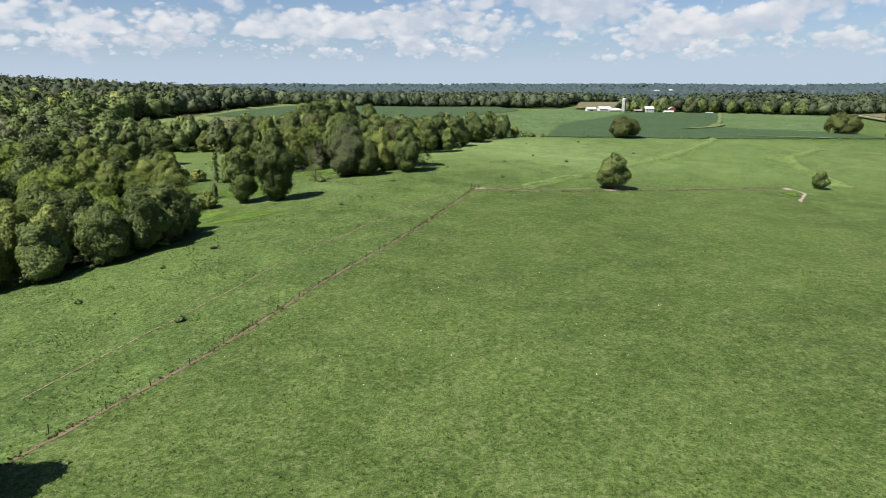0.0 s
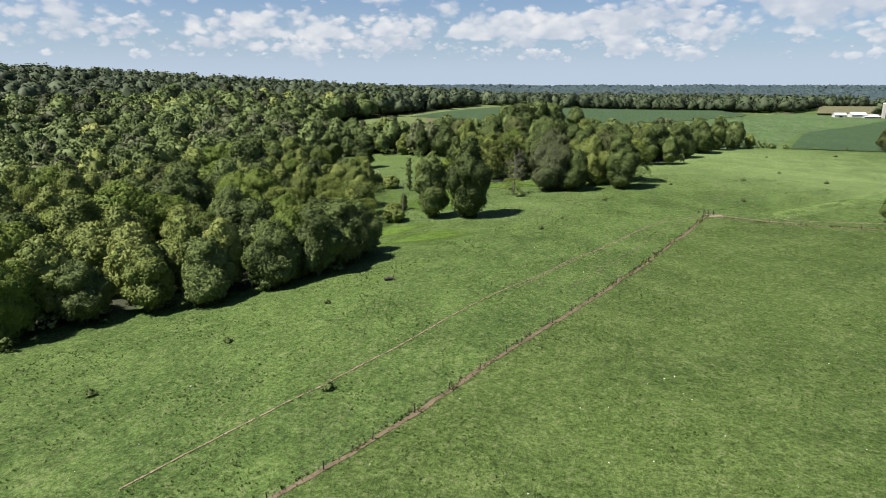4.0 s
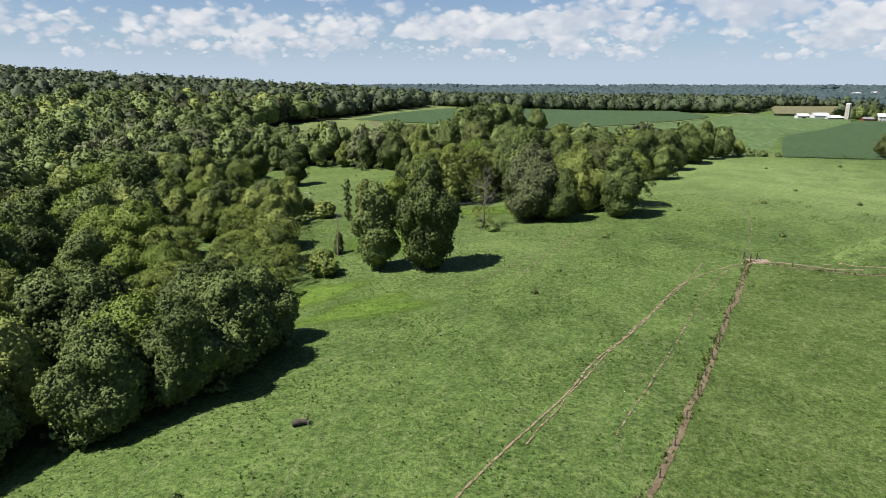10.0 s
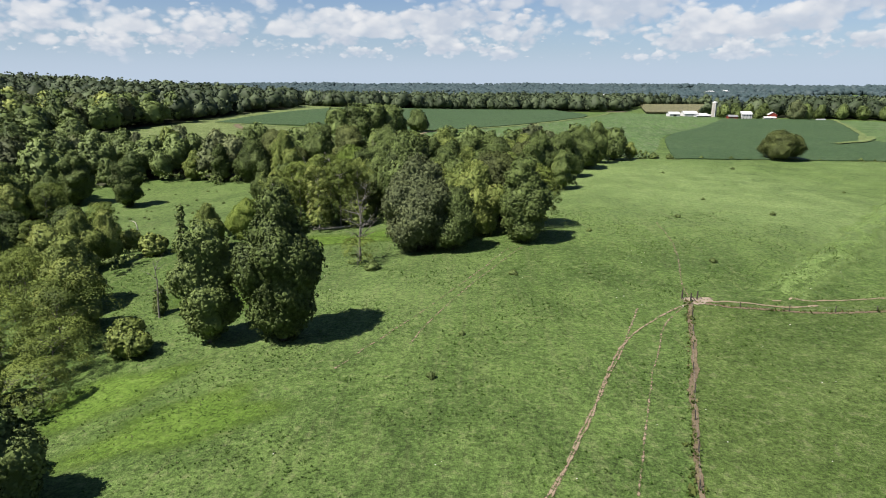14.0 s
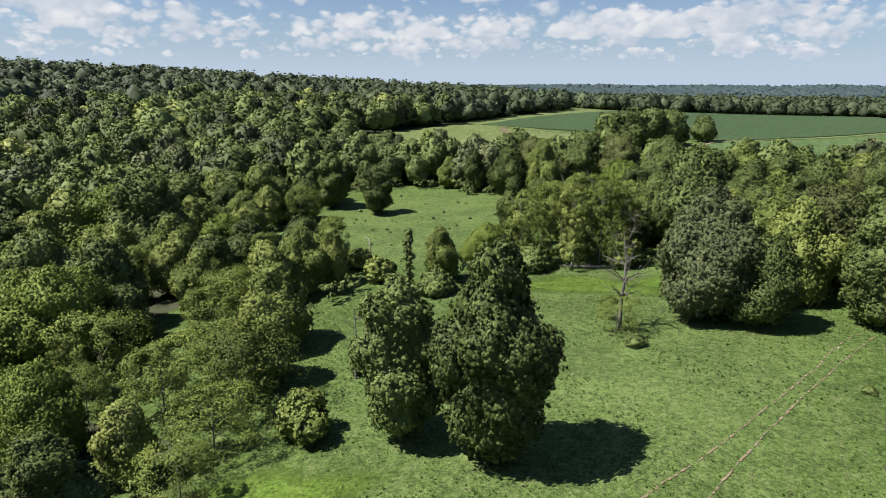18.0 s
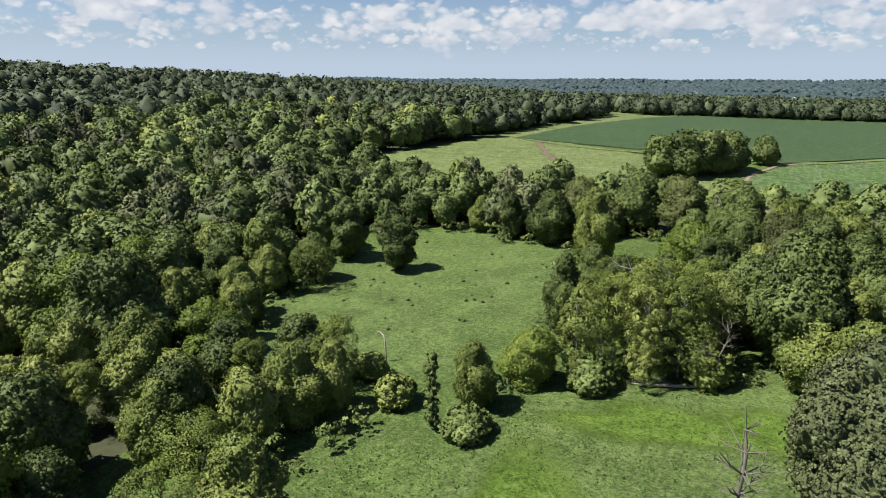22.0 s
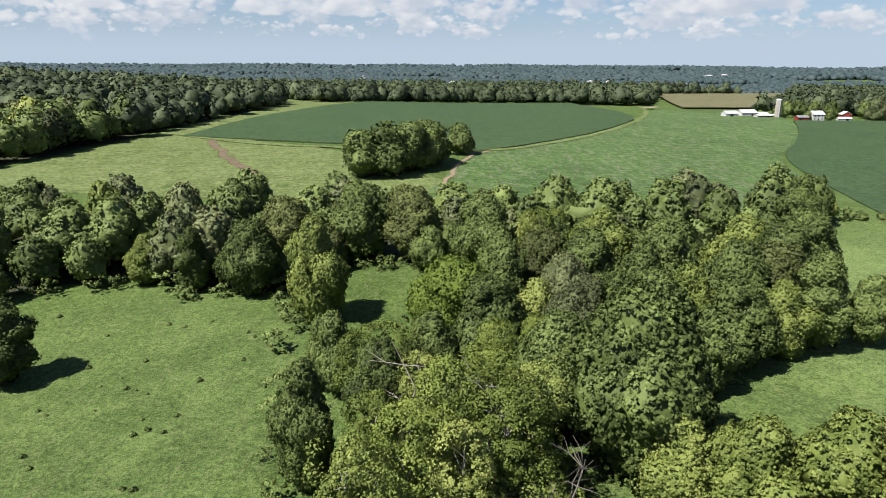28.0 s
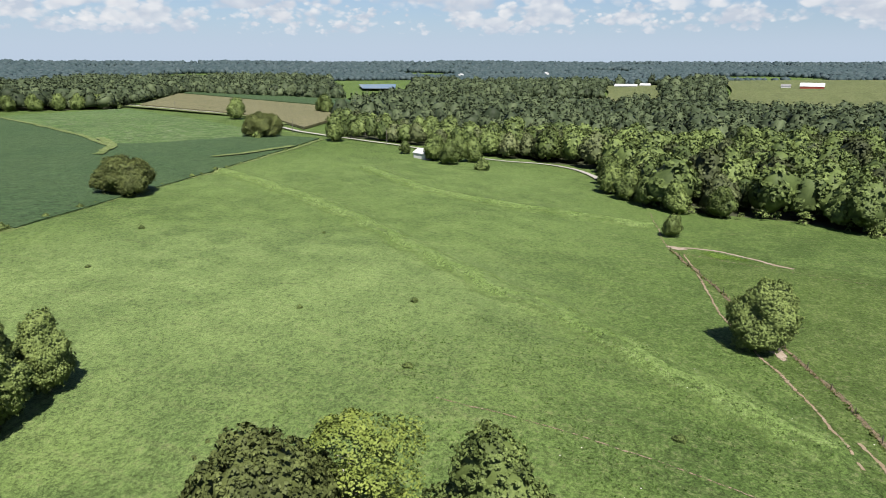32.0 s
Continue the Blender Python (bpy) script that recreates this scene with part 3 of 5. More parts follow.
patch("soybean_field", [(72, 462), (85, 520), (109, 615), (160, 690), (215, 800), (232, 840)],
      [(350, 522), (348, 556), (300, 580), (242, 603), (279, 668), (355, 857)], 8, 30, SOY, "dark green soybean field beside the pasture", "field", 0.2, 0.3)
patch("far_hay_field", [(242, 606), (279, 668), (350, 850)], [(350, 560), (410, 660), (500, 850)], 10, 14, HAY, "bright green hay field with mown stripes", "field", 0.1)
patch("corn_field", [(205, 1040), (280, 1380)], [(400, 1060), (540, 1480)], 20, 10, TAN, "ripening tan corn field", "field", 0.4, 0.5)
patch("corn_field", [(400, 565), (480, 660), (552, 880)], [(600, 612), (775, 690), (790, 1030)], 14, 16, TAN, "ripening tan corn field beside the road", "field", 0.4, 1.2)
patch("bean_strip", [(640, 640), (720, 820), (790, 1020)], [(815, 700), (830, 860), (815, 1035)], 14, 8, SOY, "dark green strip of soybeans", "field", 2.2, 0.6)
patch("river", [(1085, 857), (1130, 884), (1175, 912)], [(1110, 801), (1160, 822), (1216, 846)], 20, 6, WATER, "pale river between far woods", "water", 1.5)
patch("far_meadow", [(800, 215), (930, 245), (1100, 205), (1335, 220)], [(785, 60), (900, 10), (1080, -30), (1285, -100)], 30, 12, FARFIELD, "pale green meadow on a far hillside", "field", 0.5)
patch("far_meadow", [(883, 384), (960, 402), (1100, 398), (1231, 436)], [(888, 322), (1000, 306), (1120, 330), (1236, 318)], 30, 8, FARFIELD, "pale green meadow among far woods", "field", 0.5)
patch("far_meadow", [(806, 505), (880, 560), (977, 553)], [(837, 380), (920, 350), (1012, 390)], 30, 8, TAN, "dull yellow-green field among far woods", "field", 0.5)
track("road", [(552, 895), (510, 760), (474, 645), (400, 592), (369, 535), (360, 493), (350, 445), (333, 402), (330, 380), (335, 365), (335, 345), (305, 324), (285, 318)],
      3.6, GRAVEL, "pale gravel road that curves past the woods", "road", 0.5, 0.03, 4.0)
track("cow_path", [(-62, 88), (-54, 106), (-47, 118), (-41, 133), (-35, 152), (-27, 171), (-22, 188), (-15, 202), (-10, 217), (-4, 231), (5, 242), (12, 249)], 0.6,
      DIRT, "narrow winding path of bare earth worn by cattle", "path", 0.05, 0.35, 1.2, 1, 0.22)
track("cow_path", [(-20, 165), (-12, 190), (-5, 213), (1, 229), (3, 236), (8, 244), (11, 248)], 0.55, DIRT, "faint cattle path beside the fence", "path", 0.05, 0.35, 1.0, 5, 0.0)
track("cow_path", [(-30, 160), (-20, 192), (-6, 225), (-4, 231), (1, 244)], 0.6, DIRT, "faint cattle path in the grass", "path", 0.05, 0.35, 1.0, 6, 0.05)
track("cow_path", [(12, 249), (20, 250.5), (28, 249), (36, 251)], 1.0, DIRT, "narrow path of bare earth by the fence", "path", 0.06, 0.35, 1.0, 7, 0.6)
track("cow_path", [(12, 250), (14, 262), (20, 285), (22, 310)], 0.6, DIRT, "faint cattle path in the grass", "path", 0.05, 0.35, 1.0, 8, 0.0)
track("cow_path", [(28, 252), (42, 254), (58, 259), (66, 262), (90, 268), (120, 271), (140, 275)], 0.9, DIRT, "narrow cattle path by the fence", "path", 0.05, 0.4, 1.0, 9, 0.4)
track("cow_path", [(140, 274), (117, 191), (107, 152)], 0.9, DIRT, "faint cattle path in the grass", "path", 0.05, 0.4, 1.2, 10, -0.1)
track("cow_path", [(144, 279), (158, 282), (175, 284), (200, 288)], 0.9, DIRT, "narrow cattle path by the pond", "path", 0.05, 0.4, 1.2, 11, 0.0)
track("cow_path", [(-17, 287), (-21, 282), (-29, 259), (-36, 242), (-42, 230), (-48, 218)], 0.6, DIRT, "faint cattle path towards the tall trees", "path", 0.05, 0.35, 1.0, 13, -0.05)
track("cow_path", [(-16, 285), (-19, 280), (-29, 254), (-35, 237), (-38, 226)], 0.5, DIRT, "narrow pale cattle path in the grass", "path", 0.05, 0.35, 1.0, 14, 0.05)
blotch("bare_ground", 13.5, 250, 4.4, 2.5, 20, MUD, "bare trampled earth at the fence corner", "earth", 0.07)
blotch("bare_ground", 147, 277, 4.5, 2.5, 60, MUD, "bare trampled earth at the pond", "earth", 0.07)
blotch("bare_ground", 68, 258, 5.0, 2.2, 20, MUD, "bare shaded earth under the lone tree", "earth", 0.06)
track("pond_rim", [(147, 280), (150, 271), (146, 261), (140, 252), (136, 246)], 2.0, MUD, "muddy rim of a shallow pond", "earth", 0.05, 0.4, 1.0, 12, 0.7)
blotch("pond_bed", 142, 264, 9.0, 4.0, 70, LUSH, "grassy bed of a nearly dry pond", "pond", 0.05)
for bx, by, ra, rb, turn in ((-80, 215, 14, 9, 40), (-78, 262, 13, 30, 10), (-65, 205, 16, 9, 30), (-48, 305, 10, 14, 60), (-66, 300, 22, 9, 10)):
    blotch("lush_patch", bx, by, ra, rb, turn, LUSH, "patch of lush brighter grass in the hollow", "grass", 0.02)
for line in TERRACES:
    track("terrace_bank", line, 13.0, TERRACE, "low grassy terrace bank across the pasture", "bank", 0.05, 0.12, 2.5, 20, 0.5)
track("gully", [(-208, 634), (-196, 605), (-177, 564), (-154, 533)], 7.0, DRY, "brown eroded gully in the meadow", "gully", 0.2, 0.3, 3.0, 21, 0.8)
track("farm_track", [(-76, 505), (-72, 530), (-70, 552), (-62, 585), (-50, 606)], 3.2, DIRT, "worn farm track beside the grove", "path", 0.25, 0.25, 2.0, 22, 0.7)
track("grass_waterway", [(209, 578), (231, 591), (246, 604), (270, 640)], 6.0, LEA, "pale grassed waterway in the soybeans", "grass", 1.1, 0.25, 3.0, 23)
track("grass_waterway", [(232, 520), (262, 512), (300, 512)], 5.0, LEA, "pale grassed strip in the soybeans", "grass", 1.1, 0.25, 3.0, 24)
track("field_margin", [(68, 462), (111, 472), (235, 496), (350, 519)], 3.0, LEA, "strip of tall pale grass at the field edge", "grass", 0.1, 0.3, 2.0, 25)
track("field_margin", [(242, 603), (279, 668), (355, 857)], 4.0, LEA, "pale grass strip between two fields", "grass", 0.9, 0.2, 4.0, 26)
track("field_margin", [(420, 602), (480, 655), (500, 740), (548, 890)], 16.0, LEA, "pale mown verge beside the road", "grass", 0.3, 0.1, 6.0, 27)
track("field_margin", [(-235, 655), (-170, 612), (-54, 602), (-16, 636), (46, 720), (114, 872), (150, 1010)], 5.0, LEA, "pale grass margin round the soybean field", "grass", 0.3, 0.2, 4.0, 28)
blotch("gravel_yard", 215, 905, 30, 12, 10, MUD, "bare yard round the farm buildings", "yard", 0.3)
blotch("bare_ground", 165, 1035, 22, 14, 40, MUD, "bare earth at the field corner", "earth", 0.4)
track("fence_line", FENCE, 1.15, DRY, "strip of dry weeds along the fence", "verge", 0.06, 0.35, 1.5, 3, 0.85)
track("fence_line", FENCE_EAST, 1.5, DRY, "strip of dry weeds along the fence", "verge", 0.06, 0.35, 1.5, 4, 0.4)

# ---------------------------------------------------------------- trees
def near_way(x, y):
    """Distance from the line of flight, drawn as three straight stretches."""
    d = np.full(np.shape(x), 1e9)
    for (ax, ay), (bx, by) in (((0, 0), (-28, 122)), ((-28, 122), (-63, 219)), ((-63, 219), (-61, 279))):
        t = np.clip(((x - ax) * (bx - ax) + (y - ay) * (by - ay)) / ((bx - ax) ** 2 + (by - ay) ** 2), 0, 1)
        d = np.minimum(d, np.hypot(x - ax - t * (bx - ax), y - ay - t * (by - ay)))
    return d


def ico(level):
    bm = bmesh.new()
    bmesh.ops.create_icosphere(bm, subdivisions=level, radius=1.0)
    v = np.array([p.co[:] for p in bm.verts])
    f = np.array([[p.index for p in q.verts] for q in bm.faces])
    bm.free()
    return v, f


ICO1, ICO2, ICO3, ICO4 = [ico(k) for k in (1, 2, 3, 4)]


def unit(a):
    return a / (np.linalg.norm(a, axis=1)[:, None] + 1e-9)


def leaves(rng, centres, facing, size, tint, loose=0.55, soft=0.6):
    """Bent leaf sprays of two triangles, turned mostly outwards."""
    n = len(centres)
    d = unit(facing + rng.normal(0, loose, (n, 3)))
    u = unit(np.cross(d, rng.normal(0, 1, (n, 3))))
    w = np.cross(d, u)
    s = size * rng.uniform(0.6, 1.35, (n, 1))
    v = np.stack([centres - u * s * 0.6, centres + w * s * 0.42 + d * s * 0.2, centres + u * s * 0.6, centres - w * s * 0.42 + d * s * 0.2], 1).reshape(-1, 3)
    k = np.arange(n)[:, None] * 4
    return v, np.concatenate([k + [0, 2, 1], k + [0, 3, 2]]), np.repeat(tint, 4), np.repeat(unit(facing * soft + d * (1 - soft)), 4, 0)


def crown(seed, height, bottom, radius, shape, lobes, clumps, per, leaf, core=0.72, ragged=0.2, billow=0.36, lobe_core=0.0):
    """A crown of billows: big lobes, leafy clumps on each, sprays of leaves round each clump."""
    rng = np.random.default_rng(seed)
    cen, rad = [], []
    for i in range(lobes):
        u = (i + 0.5) / lobes
        a = i * 2.39996 + rng.uniform(-0.4, 0.4)
        R = radius * shape(u) * rng.uniform(1 - ragged, 1 + ragged)
        r = max(0.36 * radius, 0.60 * R) * rng.uniform(0.85, 1.15)
        off = max(0.0, R - r)
        z = bottom + u * (height - bottom)
        z = min(max(z, bottom + 0.55 * r), height - 0.8 * r)
        cen.append((off * math.cos(a), off * math.sin(a), z))
        rad.append(r)
    cen, rad = np.array(cen), np.array(rad)
    iv, jf = ICO1
    V, F, T, M, o = [], [], [], [], 0

    def put(v, f, t, m):
        nonlocal o
        V.append(v), F.append(f + o), T.append(t), M.append(m)
        o += len(v)

    for c, r in zip(cen, rad):
        tone = rng.normal(0.5, 0.13)
        if core and lobe_core:        # leafy heart of the lobe, tinted darkest as painted inner shade
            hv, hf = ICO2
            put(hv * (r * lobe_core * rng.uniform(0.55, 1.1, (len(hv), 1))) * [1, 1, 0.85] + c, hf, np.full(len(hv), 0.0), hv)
        d = unit(rng.normal(0, 1, (clumps, 3)))
        d[:, 2] = np.where(d[:, 2] < -0.45, -d[:, 2], d[:, 2])
        pc = c + d * r * rng.uniform(0.70, 0.92, (clumps, 1)) * [1, 1, 0.9]
        keep = (np.linalg.norm(pc[:, None] - cen[None], axis=2) / rad[None]).min(1) > 0.62
        pc, d = pc[keep], d[keep]
        n = len(pc)
        if not n:
            continue
        tn = np.clip(tone + rng.normal(0, 0.14, n), 0, 1)
        rc = r * billow * rng.uniform(0.75, 1.25, n)
        if core and (billow >= 0.45 or per < 24):   # ragged lumps behind the leaves, tint lowered as painted shade
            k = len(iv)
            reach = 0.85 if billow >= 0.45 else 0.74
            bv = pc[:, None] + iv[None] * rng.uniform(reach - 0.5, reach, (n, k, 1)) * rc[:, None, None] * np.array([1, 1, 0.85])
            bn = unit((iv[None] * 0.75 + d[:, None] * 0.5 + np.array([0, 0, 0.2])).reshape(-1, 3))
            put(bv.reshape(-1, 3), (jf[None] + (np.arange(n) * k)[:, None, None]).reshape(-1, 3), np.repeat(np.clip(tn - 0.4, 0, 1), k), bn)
        elif core:                    # larger sprays inside each clump, darkened in tint to paint shade
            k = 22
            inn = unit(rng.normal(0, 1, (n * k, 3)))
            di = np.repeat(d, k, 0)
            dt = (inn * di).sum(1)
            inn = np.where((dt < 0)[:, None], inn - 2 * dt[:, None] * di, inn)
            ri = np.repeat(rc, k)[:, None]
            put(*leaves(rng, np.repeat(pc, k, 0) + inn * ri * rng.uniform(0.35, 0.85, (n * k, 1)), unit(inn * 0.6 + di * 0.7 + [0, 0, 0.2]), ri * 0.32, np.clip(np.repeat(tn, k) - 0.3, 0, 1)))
        off = unit(rng.normal(0, 1, (n * per, 3)))
        dd = np.repeat(d, per, 0)
        dot = (off * dd).sum(1)
        off = np.where((dot < -0.2)[:, None], off - 2 * dot[:, None] * dd, off)
        lc = np.repeat(pc, per, 0) + off * np.repeat(rc, per)[:, None] * rng.uniform(0.75, 1.15, (n * per, 1)) * [1, 1, 0.88]
        face = unit(off * 0.75 + dd * 0.5 + [0, 0, 0.25])
        put(*leaves(rng, lc, face, leaf, np.clip(np.repeat(tn, per) + rng.normal(0, 0.08, n * per), 0, 1)))
    return np.concatenate(V), np.concatenate(F), np.concatenate(T), np.concatenate(M), cen


def vertex_normals(v, f):
    n = np.cross(v[f[:, 1]] - v[f[:, 0]], v[f[:, 2]] - v[f[:, 0]])
    out = np.zeros_like(v)
    for k in range(3):
        np.add.at(out, f[:, k], n)
    return unit(out), np.linalg.norm(n, axis=1) / 2


def dome(seed, height, bottom, radius, shape, ball, lobes, puffs, cover, leaf, ragged=0.2, bunch=9, heart=0.09, soft=0.55):
    """A dense crown: one closed billowing body of lobes and puffs, with bunches of leaves standing off it."""
    rng = np.random.default_rng(seed)
    d, f = ball

    def body(k):
        u = np.clip((k[:, 2] + 1) / 2, 0, 1)
        top = np.sqrt(np.maximum(0.0, 1 - (np.maximum(0, u - 0.30) / 0.70) ** (2.5 if shape is TALL else 2.0)))
        ring = 0.68 * radius * np.array([shape(q) for q in u]) * top * np.sqrt(np.clip(u / 0.16, 0, 1))
        flat = k[:, :2] / (np.linalg.norm(k[:, :2], axis=1)[:, None] + 1e-6)
        return np.concatenate([flat * ring[:, None], (bottom + u * (height - bottom) * 0.86)[:, None]], 1)

    p = body(d)
    g = np.arange(lobes) + 0.5
    z = 1 - 1.85 * g / lobes
    a = g * 2.39996 + rng.uniform(-0.5, 0.5, lobes)
    at = unit(np.stack([np.sqrt(np.maximum(0, 1 - z * z)) * np.cos(a), np.sqrt(np.maximum(0, 1 - z * z)) * np.sin(a), z], 1) + rng.normal(0, 0.12, (lobes, 3)))
    lc, lr = body(at), radius * rng.uniform(0.32, 0.54, lobes)
    gap = np.linalg.norm(p[:, None] - lc[None], axis=2) / lr[None]
    push = (np.sqrt(np.maximum(0, 1 - gap ** 2)) * (lr * 0.66 + radius * rng.uniform(-ragged, ragged, lobes))[None]).max(1)
    p = p + unit(d * [1, 1, 0.8]) * push[:, None]
    m, _ = vertex_normals(p, f)
    pick = rng.choice(len(p), puffs, replace=len(p) < puffs)
    pc, pr = p[pick] + rng.normal(0, 0.05 * radius, (puffs, 3)), radius * rng.uniform(0.11, 0.22, puffs)
    gap = np.linalg.norm(p[:, None] - pc[None], axis=2) / pr[None]
    push = (np.sqrt(np.maximum(0, 1 - gap ** 2)) * (pr * rng.uniform(0.6, 1.2, puffs))[None]).max(1)
    own = gap.argmin(1)
    p = p + m * push[:, None]
    tone = np.clip(rng.normal(0.5, 0.17, puffs), 0, 1)
    m, area = vertex_normals(p, f)
    q = p - m * (heart * radius * rng.uniform(0.2, 1.4, (len(p), 1)))      # closed heart behind the leaves
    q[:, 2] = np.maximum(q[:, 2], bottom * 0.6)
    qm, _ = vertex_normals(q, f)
    # lowered tint on the heart paints shade into gaps between leaves
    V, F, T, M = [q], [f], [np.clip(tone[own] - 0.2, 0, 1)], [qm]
    w = area * np.clip(m[f].mean(1)[:, 2] + 1.1, 0.3, 1.0)
    n = max(6, int(cover * w.sum() / (0.5 * leaf * leaf) / bunch))
    k = rng.choice(len(f), n, p=w / w.sum())
    b = rng.dirichlet((1, 1, 1), n)[:, :, None]
    face = unit((m[f[k]] * b).sum(1) + [0, 0, 0.25])
    spot = (p[f[k]] * b).sum(1) + face * (0.05 * radius * rng.uniform(-0.8, 1.0, (n, 1)) + 0.02 * radius * rng.exponential(1.0, (n, 1)))
    hue = np.clip(tone[own[f[k, 0]]] + rng.normal(0, 0.12, n), 0, 1)
    spread = unit(rng.normal(0, 1, (n * bunch, 3)))
    fb = np.repeat(face, bunch, 0)
    dot = (spread * fb).sum(1)[:, None]
    spread = np.where(dot < 0, spread - 2 * dot * fb, spread)
    at = np.repeat(spot, bunch, 0) + spread * leaf * 0.9 * rng.uniform(0.3, 1.15, (n * bunch, 1))
    lv, lf, lt, lm = leaves(rng, at, unit(spread * 0.6 + fb), leaf, np.clip(np.repeat(hue, bunch) + rng.normal(0, 0.1, n * bunch), 0, 1), 0.5, soft)
    V.append(lv), F.append(lf + len(p)), T.append(lt), M.append(lm)
    return np.concatenate(V), np.concatenate(F), np.concatenate(T), np.concatenate(M), np.concatenate([lc[2:], lc[:2]])


def trunk_mesh(name, seed, height, girth, cen, mat, limbs=6, lean=0.02, apart=False):
    rng = np.random.default_rng(seed + 99)
    top = height * 0.72
    axis = [(lean * h * math.sin(h * 0.3 + seed), lean * h * math.cos(h * 0.23 + seed), h) for h in np.linspace(-0.6, top, 7)]
    rr = [girth * (1.35 if i == 0 else 1.0) * (1 - 0.8 * i / 6) for i in range(7)]
    tubes = [tube(axis, rr, 8)]
    for c in list(cen)[:limbs]:
        z0 = max(height * 0.14, min(top * 0.95, c[2] - np.hypot(c[0], c[1]) * 0.8))
        b = np.array([0, 0, z0])
        m = b * 0.5 + c * 0.5 + rng.normal(0, 0.3, 3)
        tubes.append(tube([b, m, c * 1.0], [girth * 0.42, girth * 0.28, girth * 0.1], 5))
    if apart:
        return [raw_mesh("trunk" if i == 0 else "limb", *join_tubes([k]), mat, smooth=True) for i, k in enumerate(tubes)]
    v, q = join_tubes(tubes)
    return [raw_mesh(name, v, q, mat, smooth=True)]


ROUND = lambda u: 0.45 + 0.55 * math.sin(math.pi * min(1, 0.12 + u * 0.86)) ** 0.8
TALL = lambda u: 0.72 + 0.28 * math.sin(math.pi * u) - 0.35 * max(0, u - 0.7)
WIDE = lambda u: 0.55 + 0.45 * math.sin(math.pi * (0.15 + 0.8 * u))
CONE = lambda u: 1.0 - 0.75 * u

KINDS = {}


def kind(key, name, label, seed, height, bottom, radius, shape, lobes, clumps, per, leaf, mat, bark, girth, limbs=6, core=0.6, ragged=0.2, category="tree"):
    """Two crowns of one shape: one of many small leaves for trees close to the line of flight, one of fewer for the rest."""
    if core:
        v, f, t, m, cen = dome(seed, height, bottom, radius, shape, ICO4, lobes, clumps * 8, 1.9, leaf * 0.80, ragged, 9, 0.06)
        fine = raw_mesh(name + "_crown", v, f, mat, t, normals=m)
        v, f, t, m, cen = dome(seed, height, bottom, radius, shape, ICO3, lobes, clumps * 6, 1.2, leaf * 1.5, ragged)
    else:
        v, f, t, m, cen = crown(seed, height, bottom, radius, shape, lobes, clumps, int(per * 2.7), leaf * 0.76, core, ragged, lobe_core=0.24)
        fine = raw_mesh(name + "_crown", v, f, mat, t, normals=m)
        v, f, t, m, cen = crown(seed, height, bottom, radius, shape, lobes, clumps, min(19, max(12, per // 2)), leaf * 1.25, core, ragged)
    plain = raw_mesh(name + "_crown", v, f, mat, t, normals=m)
    KINDS[key] = (name, label, category, fine, plain, trunk_mesh(name + "_trunk", seed, height, girth, cen, bark, limbs, apart=not core), height)


kind("oak1", "tree", "full dark green broadleaf tree with billowing crown", 1, 18, 2.0, 7.0, ROUND, 14, 17, 36, 0.42, LEAF, BARK, 0.40)
kind("oak2", "tree", "full mid green broadleaf tree with broad crown", 2, 18, 1.6, 7.6, ROUND, 15, 17, 36, 0.44, LEAF, BARK, 0.42)
kind("oak3", "tree", "full green broadleaf tree with uneven crown", 3, 18, 2.0, 6.4, ROUND, 13, 17, 36, 0.40, LEAF, BARK, 0.38, ragged=0.32)
kind("wood1", "tree", "green woodland tree with dense crown", 31, 18, 2.0, 7.0, ROUND, 10, 13, 18, 0.50, LEAF, BARK, 0.36, ragged=0.28)
kind("wood2", "tree", "light green woodland tree with dense crown", 32, 18, 2.0, 6.6, ROUND, 10, 13, 18, 0.50, LEAF_LIGHT, BARK, 0.36, ragged=0.28)
kind("wood3", "tree", "olive-bronze woodland tree with dense crown", 33, 18, 2.0, 7.2, ROUND, 10, 13, 18, 0.50, LEAF_BROWN, BARK, 0.36, ragged=0.28)
kind("blue1", "tree", "large blue-green broadleaf tree with dense round crown", 21, 20, 1.5, 8.4, ROUND, 18, 20, 36, 0.40, LEAF_BLUE, BARK, 0.50)
kind("tall1", "tree", "tall dark green tree leafed nearly to the ground", 4, 24, 1.0, 6.6, TALL, 15, 18, 36, 0.39, LEAF, BARK, 0.42, ragged=0.34)
kind("tall2", "tree", "tall slim dark green tree leafed nearly to the ground", 5, 22, 1.0, 4.8, TALL, 14, 15, 36, 0.37, LEAF, BARK, 0.36, ragged=0.34)
kind("light1", "tree", "light yellow-green broadleaf tree", 6, 17, 1.5, 6.2, ROUND, 13, 16, 36, 0.40, LEAF_LIGHT, BARK, 0.32, ragged=0.3)
kind("brown2", "tree", "olive-bronze broadleaf tree with full crown", 22, 18, 2.0, 7.0, ROUND, 14, 17, 36, 0.42, LEAF_BROWN, BARK, 0.40)
kind("pale1", "sycamore", "open-crowned sycamore with pale limbs and dusty green leaves", 7, 19, 2.0, 5.4, TALL, 18, 15, 34, 0.34, LEAF_GREY, PALE_BARK, 0.24, 18, 0.0, 0.35)
kind("pale2", "sycamore", "sparse yellowish tree with bare pale branches showing", 8, 18, 2.0, 4.8, TALL, 16, 14, 30, 0.34, LEAF_LIGHT, PALE_BARK, 0.22, 16, 0.0, 0.4)
kind("brown1", "tree", "broad bronzed tree with a spreading crown", 9, 14, 3.2, 9.6, WIDE, 17, 16, 36, 0.42, LEAF_BROWN, BARK, 0.55, 11, 0.6, 0.38)
